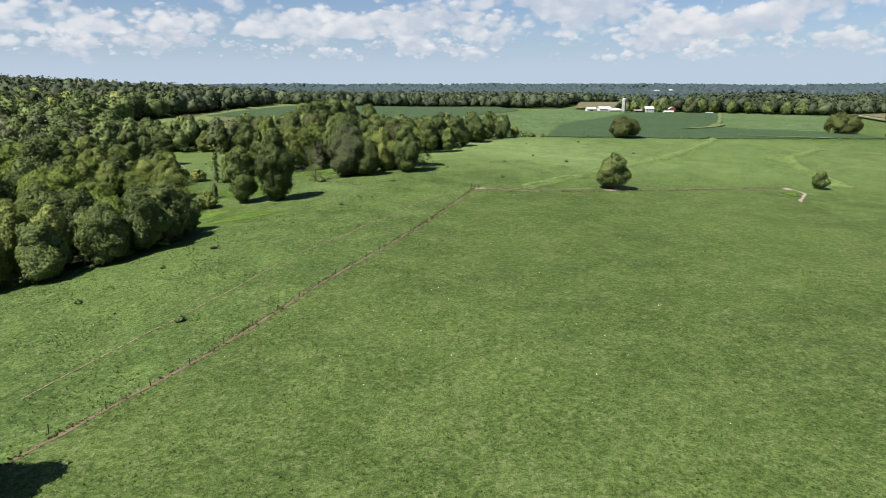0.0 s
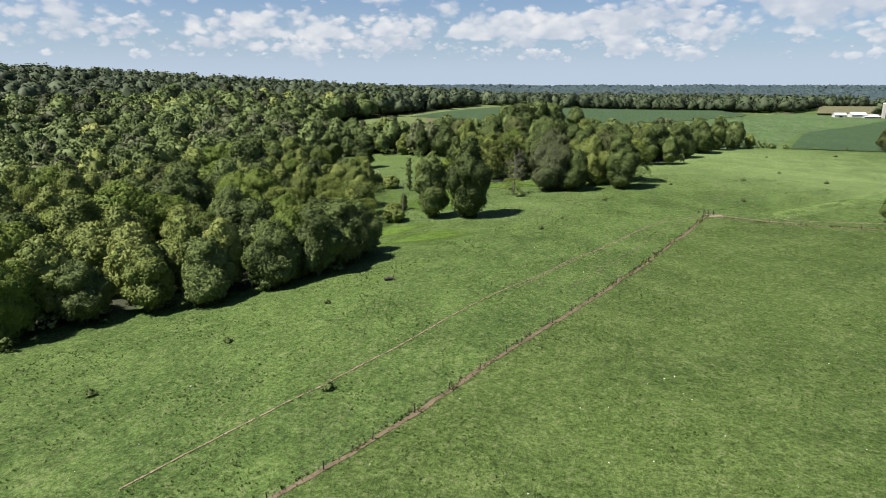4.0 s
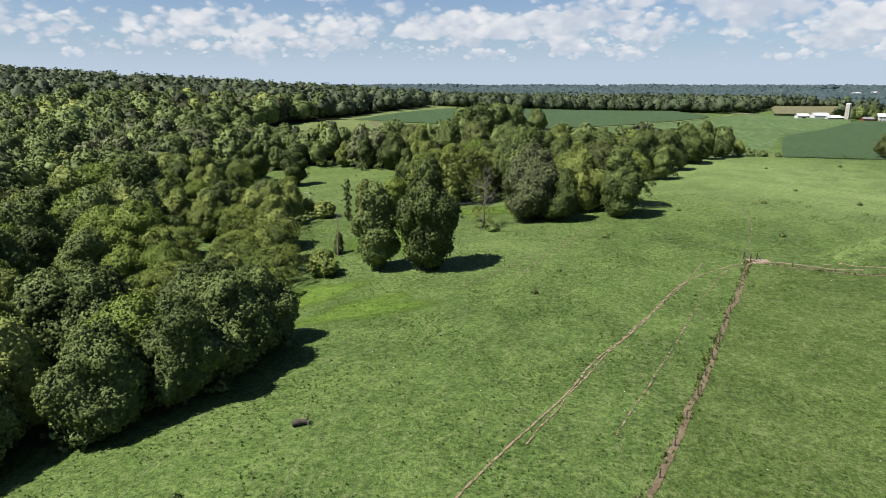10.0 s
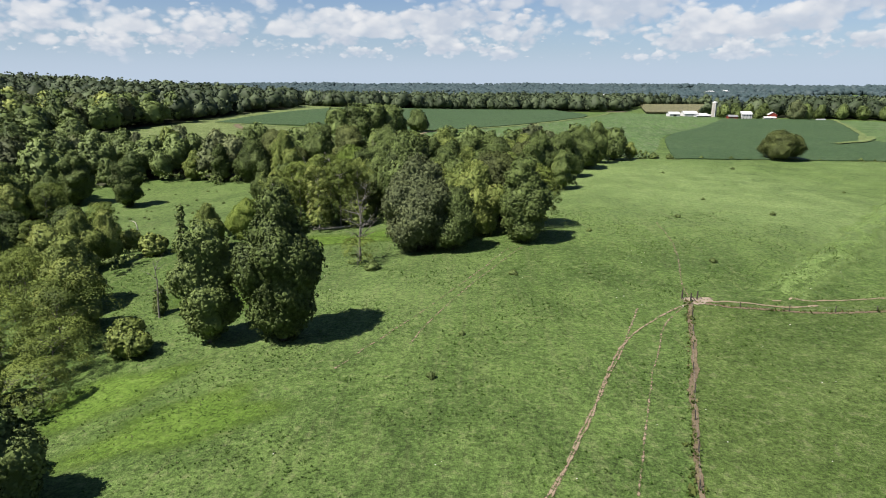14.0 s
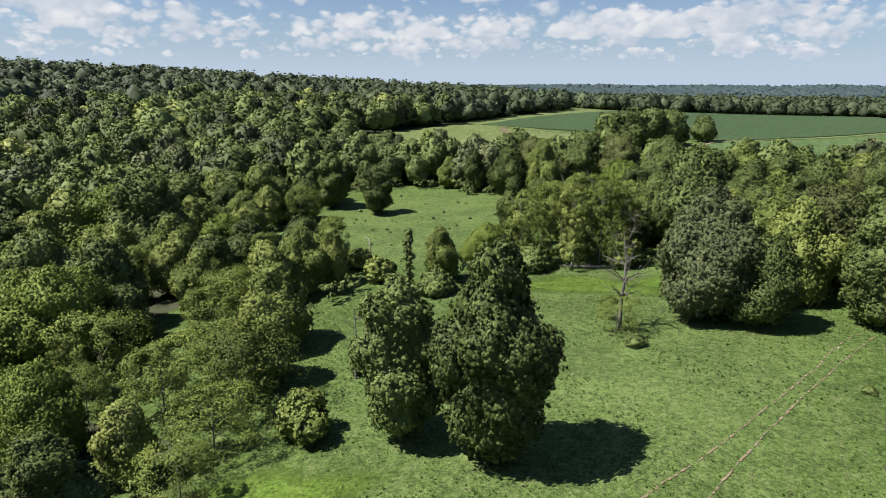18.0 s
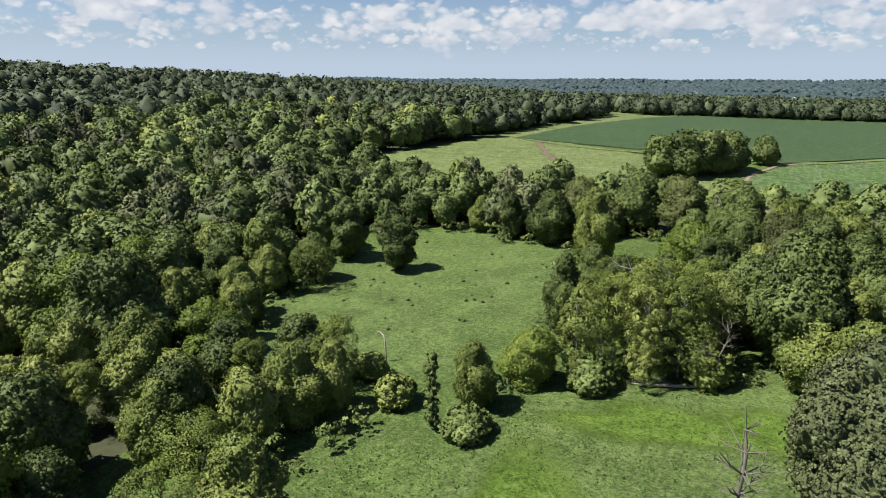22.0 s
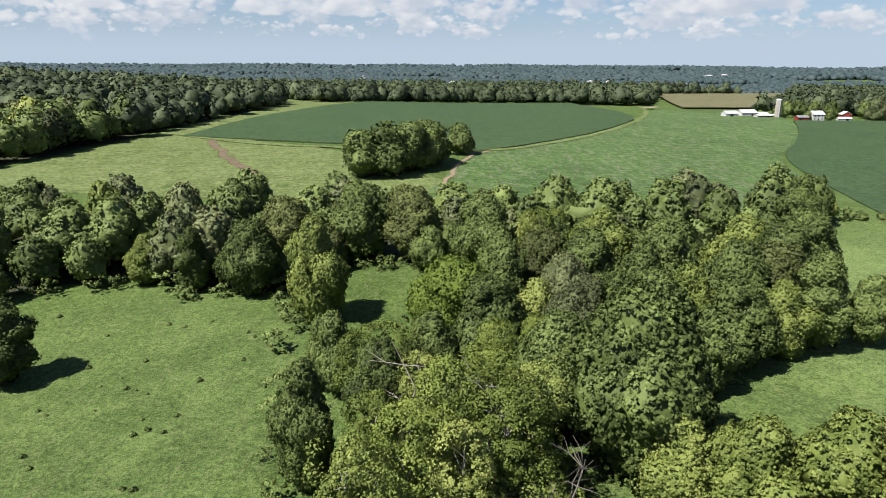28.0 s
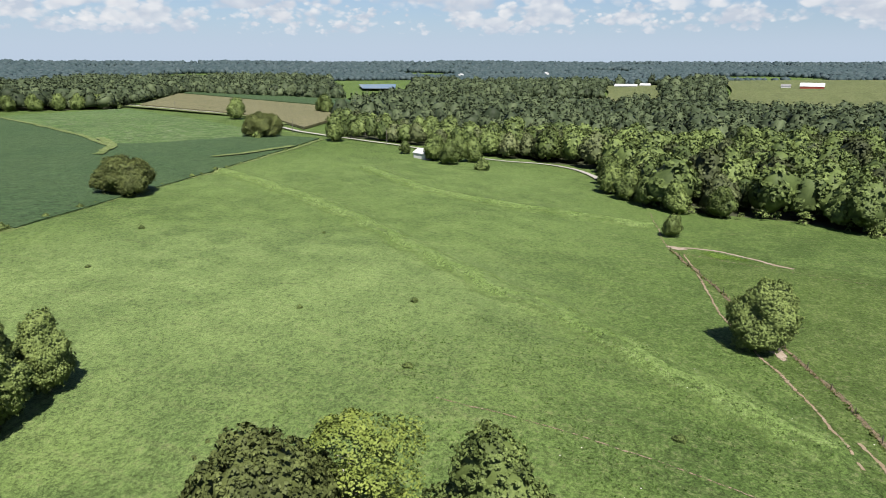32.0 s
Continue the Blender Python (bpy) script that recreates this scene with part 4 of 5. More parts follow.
kind("fern1", "locust_tree", "feathery bright green locust tree", 23, 14, 0.8, 7.0, ROUND, 15, 18, 36, 0.32, LEAF_FERN, BARK, 0.28, 10, 0.6, 0.3)
kind("bush1", "bush", "rounded dark green leafy bush", 10, 5, 0.1, 3.0, ROUND, 7, 10, 12, 0.40, LEAF, BARK, 0.10, 5, 0.6, 0.3, "bush")
kind("bush2", "bush", "loose light green leafy bush", 11, 4, 0.1, 2.6, ROUND, 7, 10, 14, 0.36, LEAF_LIGHT, BARK, 0.08, 6, 0.5, 0.4, "bush")
kind("willow1", "willow", "feathery grey-green tree of fine twigs", 12, 10, 0.4, 5.2, ROUND, 13, 16, 34, 0.24, LEAF_GREY, DEADWOOD, 0.14, 13, 0.0, 0.35)
kind("cone1", "tree", "small conical cedar tree", 13, 8, 0.3, 2.0, CONE, 10, 10, 12, 0.34, LEAF, BARK, 0.12, 3, 0.6)
TAKEN = []


def plant(key, x, y, height, turn=0.0, wide=1.0, label="", group=""):
    """One tree of a kind at its place, with trunk and crown as parts."""
    name, text, category, fine, plain, tmesh, h = KINDS[key]
    cmesh = fine if (near_way(x, y) < 200 or key == "brown1") and height > 4 else plain
    s = height / h
    m = Matrix.LocRotScale((x, y, grown(x, y)), Euler((0, 0, radians(turn))), (s * wide, s * wide, s))
    ob = thing(name, label or text, category, m, group)
    part("trunk", tmesh[0], ob)
    for limb in tmesh[1:]:
        part("limb", limb, ob)
    part("crown", cmesh, ob)
    TAKEN.append((x, y, 0.30 * height * wide))
    return ob


# single trees of the pasture, clearing and fields
plant("tall2", -71.5, 231.5, 21.3, 10, 1.05, "tall slim dark green tree beside a larger one in the pasture")
plant("tall1", -58.8, 230, 24.5, 80, 0.94, "tall full dark green tree casting shade on the pasture")
plant("blue1", -41, 287, 20, 30, 0.98, "dark round tree at the edge of the pasture")
plant("oak1", -33, 284, 14, 130, 0.9, "low dark tree at the edge of the pasture")
plant("tall1", -16, 291, 21, 200, 1.1, "tall full green tree at the edge of the pasture")
plant("brown2", -21, 310.5, 20, 40, 0.95, "olive-bronze tree behind taller green ones")
plant("pale1", -12, 306, 17, 150, 1.35, "sparse yellow-green tree with pale limbs showing")
plant("light1", -27, 300, 18, 70, 0.9)
for x, y, h in ((-46, 323, 12), (-39, 318, 14), (-31, 315, 16), (-25, 317, 13)):
    plant("light1", x, y, h, x * 9, 1.1, "low light green tree at the edge of the woods")
plant("tall2", -7, 364, 19, 20, 1.05, "tall dark tree at the end of the woods")
plant("oak3", 3, 366, 12, 60, 0.9, "small leaning tree at the end of the woods")
plant("light1", -15, 362, 13, 60, 1.0, "yellow-green tree at the edge of the woods")
plant("oak1", 68, 261, 13, 40, 1.1, "lone dark green tree by the fence")
plant("brown1", 130, 478, 12.5, 0, 1.1, "lone spreading bronzed tree at the edge of the soybeans")
plant("oak1", 162, 279, 7.5, 0, 1.0, "small round dark tree beside the pond")
plant("tall2", -154, 363, 18, 0, 1.3, "lone dark tree in the clearing")
plant("tall2", -175, 367, 21, 120, 1.2, "slim dark tree at the edge of the clearing")
plant("light1", -101, 385, 21, 40, 0.75, "tall bright green tree beside the clearing")
plant("oak2", -93, 356, 13, 40, 0.8, "green tree beside the clearing")
plant("tall1", -92, 329, 18, 40, 0.85, "dark oval tree at the edge of the clearing")
plant("willow1", -86, 352, 12, 40, 1.1, "brownish grey thinly leafed tree")
plant("fern1", -72, 372, 16, 10, 1.0)
plant("oak2", -49, 332, 24, 200, 0.95, "large blue-green broadleaf tree with dense round crown above the woods")
plant("fern1", -90, 306, 10, 90, 0.9, "dense bright green low tree at the edge of the woods")
plant("bush1", -80, 309, 6, 20, 1.2)
plant("bush2", -62, 319, 7, 20, 1.2)
for x, y, h, k, w in ((-84, 312, 17, "pale2", 1.0), (-78, 317, 19, "pale1", 1.0), (-72, 314, 18, "pale2", 0.9), (-67, 320, 19, "pale1", 1.0), (-74, 325, 20, "pale1", 1.0),
                      (-82, 323, 17, "pale1", 0.9), (-63, 327, 18, "pale2", 1.0), (-68, 333, 17, "pale1", 1.0), (-77, 336, 15, "pale2", 1.0), (-83, 342, 14, "oak3", 0.9)):
    plant(k, x, y, h, x * 11, w, group="sycamores between pasture and clearing")
for x, y, h, k in ((-120, 402, 17, "oak2"), (-134, 404, 17, "tall2"), (-148, 410, 12, "light1"), (-112, 412, 20, "brown2"), (-97, 424, 20, "oak2"), (-82, 422, 20, "brown2"), (-64, 412, 19, "oak1"),
                   (-62, 392, 15, "oak3"), (-52, 402, 18, "pale1"), (-40, 392, 19, "light1"), (-28, 384, 17, "oak2"), (-50, 376, 14, "blue1"), (-38, 362, 16, "oak2"), (-30, 366, 15, "light1"),
                   (-52, 356, 15, "blue1"), (-20, 372, 17, "oak1"), (-40, 346, 13, "light1"), (-60, 350, 14, "pale1"), (8, 398, 17, "oak2"), (20, 424, 17, "oak1"), (30, 442, 18, "tall1"), (40, 456, 15, "oak1")):
    plant(k, x, y, h, x * 13, 0.95, group="woods round the clearing")
for x, y, h, k in ((-62, 380, 15, "oak3"), (-66, 362, 16, "oak2"), (-57, 368, 13, "light1"), (-54, 389, 17, "brown2"), (-67, 346, 15, "pale1"), (-46, 350, 15, "oak1"), (-33, 350, 13, "oak3"),
                   (-58, 342, 17, "oak1"), (-44, 384, 17, "oak1"), (-36, 374, 16, "oak3"), (-24, 358, 15, "oak2"), (-76, 356, 12, "oak3"), (-10, 378, 16, "brown2"), (-2, 388, 17, "oak1")):
    plant(k, x, y, h, x * 17, 1.0, group="woods round the clearing")
plant("light1", 50, 463, 8, 0, 1.0)
plant("bush1", 62, 464, 3, 0, 1.3)
plant("bush1", 70, 465, 2.4, 50, 1.3)
plant("light1", -107, 252, 14, 20, 1.1, "yellow-green tree at the edge of the woods")
plant("pale1", -122, 290, 13, 0, 1.1)
plant("light1", -117, 283, 12, 0, 0.8)
plant("light1", -96, 294, 11, 40, 0.85, "green tree beside a vine-covered trunk")
plant("bush1", -93, 285, 5, 40, 1.3, "dense rounded bush at the edge of the pasture")
for x, y, h, k in ((-113, 134, 12, "oak1"), (-103, 141, 13, "light1"), (-93, 147, 13, "oak2"), (-84, 157, 13.5, "oak1"), (-77, 165, 14, "oak3"), (-75.5, 176, 15, "oak2"), (-77, 187, 13, "oak1"),
                   (-84, 193, 11, "light1"), (-87, 168, 14, "fern1"), (-86, 181, 15, "oak1"), (-95, 203, 12, "oak3")):
    plant(k, x, y, h, x * 19, 1.05, group="trees at the edge of the pasture")
plant("willow1", -92, 222, 9, 40, 1.2)
plant("willow1", -97, 232, 12, 140, 1.2)
plant("willow1", -88, 213, 7, 240, 1.2)
plant("bush2", -84, 229, 5.5, 240, 1.1)
plant("light1", -100, 240, 13, 240, 1.0)
plant("bush2", -108, 288, 5, 0, 1.2)
plant("bush2", -118, 296, 4.5, 90, 1.3)
plant("oak2", -171, 282, 23, 90, 1.05, "large light green round tree above the woods")
plant("willow1", -168, 338, 12, 90, 1.1, "yellowish grey tree at the edge of the clearing")
plant("oak1", -172, 346, 13, 90, 1.0)
plant("cone1", -87, 247, 6, 0, 1.1, "conical shrub grown up round a dead stem")
for x, y, h, k in ((-108, 530, 20, "oak1"), (-99, 534, 22, "oak2"), (-90, 545, 22, "oak1"), (-100, 549, 21, "oak3"), (-80, 560, 20, "oak2"), (-86, 572, 20, "oak1"), (-66, 594, 16, "oak1"), (-105, 540, 18, "oak2"), (-94, 539, 19, "oak3"), (-92, 557, 19, "oak2"), (-83, 550, 17, "oak1"), (-78, 568, 16, "oak3")):
    plant(k, x, y, h * 0.94, x * 7, 1.15, group="grove in the fields")
for x, y, h, k in ((337, 560, 15, "brown1"), (328, 558, 6, "bush1"), (455, 671, 19, "oak1"), (566, 639, 20, "oak2"), (575, 648, 19, "oak1"), (348, 508, 17, "oak2"), (300, 415, 15, "oak2"),
                   (290, 402, 14, "oak1"), (306, 402, 15, "oak3"), (312, 396, 14, "oak1"), (281, 380, 7, "bush1"), (228, 299, 13, "oak1"), (241, 307, 14, "oak2"), (254, 309, 13, "oak3"), (268, 311, 14, "oak1"), (280, 312, 13, "oak2"), (216, 291, 12, "oak3"), (207, 279, 12, "oak2"), (206, 262, 12, "oak1"), (318, 442, 8, "oak1"), (-54.5, 62.3, 13.5, "oak3"),
                   (245, 895, 12, "oak1"), (258, 905, 15, "oak2"), (272, 908, 16, "oak1"), (288, 910, 15, "oak3"), (302, 905, 16, "oak2"), (258, 866, 8, "oak1"), (280, 868, 10, "oak2"), (318, 862, 20, "blue1"), (330, 866, 15, "oak1"),
                   (335, 905, 16, "oak1"), (352, 910, 17, "oak2"), (372, 918, 16, "oak1"), (395, 915, 17, "oak2"), (420, 918, 16, "oak1"), (440, 908, 17, "oak2"), (462, 900, 17, "oak1"), (480, 892, 17, "oak2"), (500, 884, 16, "oak1"), (520, 880, 8, "bush1")):
    plant(k, x, y, h, x * 5)
rng = np.random.default_rng(17)
for _ in range(46):   # shrubs of the clearing
    x, y = rng.uniform(-165, -108), rng.uniform(318, 392)
    if inside(np.array([x]), np.array([y]), CLEARING)[0] and math.hypot(x + 154, y - 363) > 6:
        plant("bush1", round(x, 1), round(y, 1), rng.uniform(0.3, 0.75), rng.uniform(0, 360), 1.3, "low dark shrub in the clearing grass", "shrubs of the clearing")
for x, y in ((-64, 144), (-74, 126), (-85, 107), (-48, 113), (-30, 230), (-34, 215), (-20, 262), (2, 300), (30, 318), (48, 350), (25, 275), (62, 330), (110, 380), (-8, 330), (52, 412), (88, 430)):
    plant("bush1", x, y, rng.uniform(0.6, 1.1), x * 3, 1.3, "small dark weed clump in the pasture", "weed clumps")
for i in range(22):
    x = 90 + i * 12 + rng.uniform(-4, 4)
    plant("bush1", round(x, 1), round(float(np.interp(x, [68, 111, 235, 350], [463, 472.5, 496.5, 519.5])), 1), rng.uniform(0.8, 2.0), x * 3, 1.2, "small shrub on the field margin", "margin shrubs")


# ---------------------------------------------------------------- woods
def scatter(rng, x0, x1, y0, y1, gap):
    xs, ys = np.meshgrid(np.arange(x0, x1, gap), np.arange(y0, y1, gap * 0.87))
    xs = xs + (np.arange(xs.shape[0]) % 2)[:, None] * gap / 2
    xs = xs + rng.uniform(-0.42, 0.42, xs.shape) * gap
    ys = ys + rng.uniform(-0.42, 0.42, ys.shape) * gap
    return xs.ravel(), ys.ravel()


rng = np.random.default_rng(5)
xs, ys = scatter(rng, -430, 430, 10, 640, 11.8)
ok = woods(xs, ys) & ~((xs < 0) & (ys < 40 - 0.1 * xs))
for ox, oy in ((4, 0), (-4, 0), (0, 4), (0, -4)):
    ok &= woods(xs + ox, ys + oy)
ok &= ~((xs > -108) & (xs < -45) & (ys > 296) & (ys < 402)) & ~((xs > -117) & (ys > 258) & (ys < 300) & (xs < 0))
for tx, ty, tr in TAKEN:
    ok &= np.hypot(xs - tx, ys - ty) > tr + 3.0
xs, ys = xs[ok], ys[ok]
dist = near_way(xs, ys)
order = np.argsort(dist)
xs, ys, dist = xs[order], ys[order], dist[order]
near = 195
WOOD_KINDS = ["wood1", "wood1", "wood1", "wood2", "pale1", "wood1", "wood2", "wood1", "wood1", "wood3"]
for x, y in zip(xs[:near], ys[:near]):
    k = WOOD_KINDS[rng.integers(len(WOOD_KINDS))]
    if x < -80 and y < 330 and rng.random() < 0.75:
        k = ("light1", "wood2", "light1", "oak2", "fern1")[rng.integers(5)]
    h = rng.uniform(11, 17) if x > -140 and y < 260 else rng.uniform(14, 20)
    if -130 < x < -80 and 196 < y < 262:
        k, h = ("light1", "wood2", "light1", "pale2", "willow1", "fern1")[rng.integers(6)], rng.uniform(8, 12.5)
    if (-180 < x < -105 and 255 < y < 345) or y > 400:
        h = rng.uniform(10.5, 14.5)
    plant(k, round(float(x), 1), round(float(y), 1), h, rng.uniform(0, 360), rng.uniform(0.9, 1.15), group="woods beside the pasture")


def woodland(name, label, xs, ys, heights, proto, mat, rng):
    """Many trees of a wood in one mesh."""
    V, F, T, M, o = [], [], [], [], 0
    which = rng.integers(0, len(proto), len(xs))
    z0 = hz(xs, ys)
    for i in range(len(xs)):
        v, f, t, nm, h = proto[which[i]]
        a, s = rng.uniform(0, 6.283), heights[i] / h
        c, sn = math.cos(a) * s, math.sin(a) * s
        w = rng.uniform(0.85, 1.2)
        p = np.empty_like(v)
        p[:, 0] = (v[:, 0] * c - v[:, 1] * sn) * w + xs[i]
        p[:, 1] = (v[:, 0] * sn + v[:, 1] * c) * w + ys[i]
        p[:, 2] = v[:, 2] * s + z0[i]
        q = nm.copy()
        q[:, 0] = nm[:, 0] * math.cos(a) - nm[:, 1] * math.sin(a)
        q[:, 1] = nm[:, 0] * math.sin(a) + nm[:, 1] * math.cos(a)
        V.append(p), F.append(f + o), M.append(q), T.append(np.clip(t + rng.normal(0, 0.30), 0, 1))
        o += len(v)
    return tagged(new(name, raw_mesh(name, np.concatenate(V), np.concatenate(F), mat, np.concatenate(T), normals=np.concatenate(M))), label, "woods", kind="stuff")


# low growth that closes the foot of the woods' edge
UNDER = []
for s in range(3):
    v, f, t, m, _ = crown(30 + s, 5, 0.2, 3.2, ROUND, 4, 6, 7, 0.6, 0.7, 0.3)
    UNDER.append((v, f, t, m, 5))
ux, uy = scatter(rng, -230, 240, 100, 480, 5.0)
edge = woods(ux, uy) & (~woods(ux + 7, uy) | ~woods(ux, uy - 7) | ~woods(ux + 5, uy - 5) | ~woods(ux - 7, uy))
edge &= (near_way(ux, uy) < 320) & (rng.random(len(ux)) < 0.6)
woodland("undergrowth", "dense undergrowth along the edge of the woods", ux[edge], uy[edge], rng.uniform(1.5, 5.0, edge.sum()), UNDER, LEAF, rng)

MID, MIDFAR = [], []
for s in range(8):
    form = (6.4, 7.2, 8.0, 7.0)[s % 4], (ROUND, ROUND, WIDE, TALL)[s % 4]
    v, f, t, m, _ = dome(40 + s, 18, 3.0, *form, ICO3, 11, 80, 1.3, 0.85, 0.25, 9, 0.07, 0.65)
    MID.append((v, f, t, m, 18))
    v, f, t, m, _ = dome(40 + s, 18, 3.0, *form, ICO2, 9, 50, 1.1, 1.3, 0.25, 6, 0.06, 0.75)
    MIDFAR.append((v, f, t, m, 18))
mx, my = xs[near:], ys[near:]
share = rng.random(len(mx))
share = np.where((mx > 60) & (share > 0.6) & (share < 0.68), 0.3, share)   # few pale trees east of the pasture
for lo, hi, mat in ((0, 0.62, LEAF_WOOD), (0.62, 0.66, LEAF_LIGHT), (0.66, 0.88, LEAF_BLUE), (0.88, 1.01, LEAF)):
    k = (share >= lo) & (share < hi)
    tall = rng.uniform(12, 22, len(mx)) * np.where((my > 395) & (mx > -230), 0.78, 1.0)
    for proto, ring in ((MID, dist[near:] < 260), (MIDFAR, dist[near:] >= 260)):
        j = k & ring
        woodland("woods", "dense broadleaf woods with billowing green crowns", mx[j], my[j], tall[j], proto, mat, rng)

FARP = []
for s in range(6):
    v, f, t, m, _ = dome(60 + s, 17, 3.0, 7.8, (ROUND, WIDE)[s % 2], ICO2, 7, 24, 0.38, 2.0, 0.25, 3, 0.03, 0.8)
    up = (v[:, 2][f] > 5.0).any(1)
    FARP.append((v, f[up], t, m, 17))
xs, ys = scatter(rng, -1350, 1250, -250, 1450, 12.5)
ok = woods(xs, ys) & ~((xs > -430) & (xs < 430) & (ys > 10) & (ys < 640))
bearing = np.degrees(np.arctan2(xs + 40, ys - 150))
ok &= (bearing > -72) & (bearing < 112)
xs, ys = xs[ok], ys[ok]
woodland("far_woods", "far broadleaf woods on rolling hills", xs, ys, rng.uniform(11, 23, len(xs)), FARP, LEAF_FAR_HAZE, rng)

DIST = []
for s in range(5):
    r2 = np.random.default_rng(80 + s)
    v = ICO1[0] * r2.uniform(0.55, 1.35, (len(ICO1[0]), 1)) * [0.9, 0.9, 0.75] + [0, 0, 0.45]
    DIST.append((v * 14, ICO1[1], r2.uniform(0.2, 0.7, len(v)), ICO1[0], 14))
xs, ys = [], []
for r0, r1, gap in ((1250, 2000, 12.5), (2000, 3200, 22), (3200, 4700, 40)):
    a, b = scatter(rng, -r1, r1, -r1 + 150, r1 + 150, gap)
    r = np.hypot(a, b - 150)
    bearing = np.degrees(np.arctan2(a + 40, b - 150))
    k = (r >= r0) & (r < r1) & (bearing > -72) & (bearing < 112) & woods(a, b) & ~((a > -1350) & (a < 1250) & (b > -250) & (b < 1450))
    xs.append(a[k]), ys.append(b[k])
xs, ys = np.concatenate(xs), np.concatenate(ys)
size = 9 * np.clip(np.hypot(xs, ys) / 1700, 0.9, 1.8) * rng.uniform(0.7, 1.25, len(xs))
woodland("distant_woods", "distant woodland reaching to the horizon", xs, ys, size, DIST, LEAF_HAZE, rng)

# ---------------------------------------------------------------- grass clumps near the line of flight
def tufts(name, label, xs, ys, heights, mat, rng, blades=4, wide=0.55):
    """Many clumps of upright blades in one mesh."""
    n = len(xs)
    z = hz(xs, ys) + 0.02
    base = np.stack([xs, ys, z], 1)[:, None].repeat(blades, 1)
    a = rng.uniform(0, 2 * np.pi, (n, blades))
    d = np.stack([np.cos(a), np.sin(a), np.zeros_like(a)], 2)
    side = np.stack([-np.sin(a), np.cos(a), np.zeros_like(a)], 2)
    h = heights[:, None, None] * rng.uniform(0.6, 1.2, (n, blades, 1))
    w = h * wide * rng.uniform(0.6, 1.3, (n, blades, 1))
    foot = base + d * h * 0.25
    tip = base + d * h * rng.uniform(0.5, 1.1, (n, blades, 1)) + np.array([0, 0, 1.0]) * h
    v = np.stack([foot - side * w, foot + side * w, tip], 2).reshape(-1, 3)
    f = np.arange(len(v)).reshape(-1, 3)
    t = np.repeat(rng.uniform(0, 1, n), blades * 3)
    return tagged(new(name, raw_mesh(name, v, f, mat, t)), label, "grass", kind="stuff")


def blade_material(name, a, b, c):
    m, N = material(name)
    tint = N.add("ShaderNodeAttribute", attribute_name="tint").outputs["Fac"]
    col = N.mix(N.step(tint, 0.0, 0.6), a, b)
    col = N.mix(N.step(tint, 0.7, 1.0), col, c)
    d = N.add("ShaderNodeBsdfDiffuse", {"Color": col})
    t = N.add("ShaderNodeBsdfTranslucent", {"Color": col})
    s = N.add("ShaderNodeMixShader", {0: 0.35, 1: d.outputs[0], 2: t.outputs[0]})
    N.add("ShaderNodeOutputMaterial", {0: s.outputs[0]})
    return m


BLADES = blade_material("grass_blades", rgb(0.047, 0.086, 0.019), rgb(0.078, 0.127, 0.031), rgb(0.137, 0.155, 0.073))
WEEDS = blade_material("fence_weeds", rgb(0.041, 0.069, 0.015), rgb(0.089, 0.110, 0.032), rgb(0.216, 0.176, 0.100))
rng = np.random.default_rng(77)
tx, ty = rng.uniform(-110, 130, 90000), rng.uniform(40, 330, 90000)
ok = inside(tx, ty, PASTURE) & (near_way(tx, ty) < 125)
patchy = np.sin(tx / 5.3 + 2 * np.sin(ty / 8)) + np.sin(ty / 4.1 + 2 * np.sin(tx / 7)) + rng.normal(0, 0.9, len(tx))
ok &= patchy > 0.1
tufts("grass_clumps", "clumps of taller grass in the pasture", tx[ok], ty[ok], rng.uniform(0.10, 0.26, ok.sum()), BLADES, rng)
line = np.concatenate([along(FENCE, 0.3), along(FENCE_EAST, 0.4)])
k = 0.5 + 0.5 * np.sin(line[:, 0] * 0.9) * np.sin(line[:, 1] * 0.37)
line = line + rng.normal(0, 0.35, line.shape) + [-0.35, 0.2]
tufts("fence_weeds", "rank weeds grown up along the fence", line[:, 0], line[:, 1], 0.15 + 0.5 * k * rng.uniform(0.3, 1, len(line)), WEEDS, rng, 5, 0.5)

# ---------------------------------------------------------------- pale flecks in the grass
FLECK = plain_material("pale_stone", rgb(0.42, 0.42, 0.38), rgb(0.60, 0.59, 0.55), 6.0, 0.9, 0.3)
px, py = rng.uniform(-75, 60, 300), rng.uniform(70, 300, 300)
ok = inside(px, py, PASTURE) & (np.sin(px / 17 + 1) + np.sin(py / 13) + rng.normal(0, 0.6, len(px)) > 0.2)
px, py = px[ok], py[ok]
size = rng.uniform(0.05, 0.12, len(px))[:, None, None]
v = (ICO1[0][None] * size * rng.uniform(0.75, 1.25, (len(px), len(ICO1[0]), 1)) * [1, 1, 0.6] + np.stack([px, py, hz(px, py) + 0.10], 1)[:, None]).reshape(-1, 3)
f = (ICO1[1][None] + (np.arange(len(px)) * len(ICO1[0]))[:, None, None]).reshape(-1, 3)
tagged(new("stones", raw_mesh("stones", v, f, FLECK)), "small pale stones scattered in the pasture grass", "stones", kind="stuff")

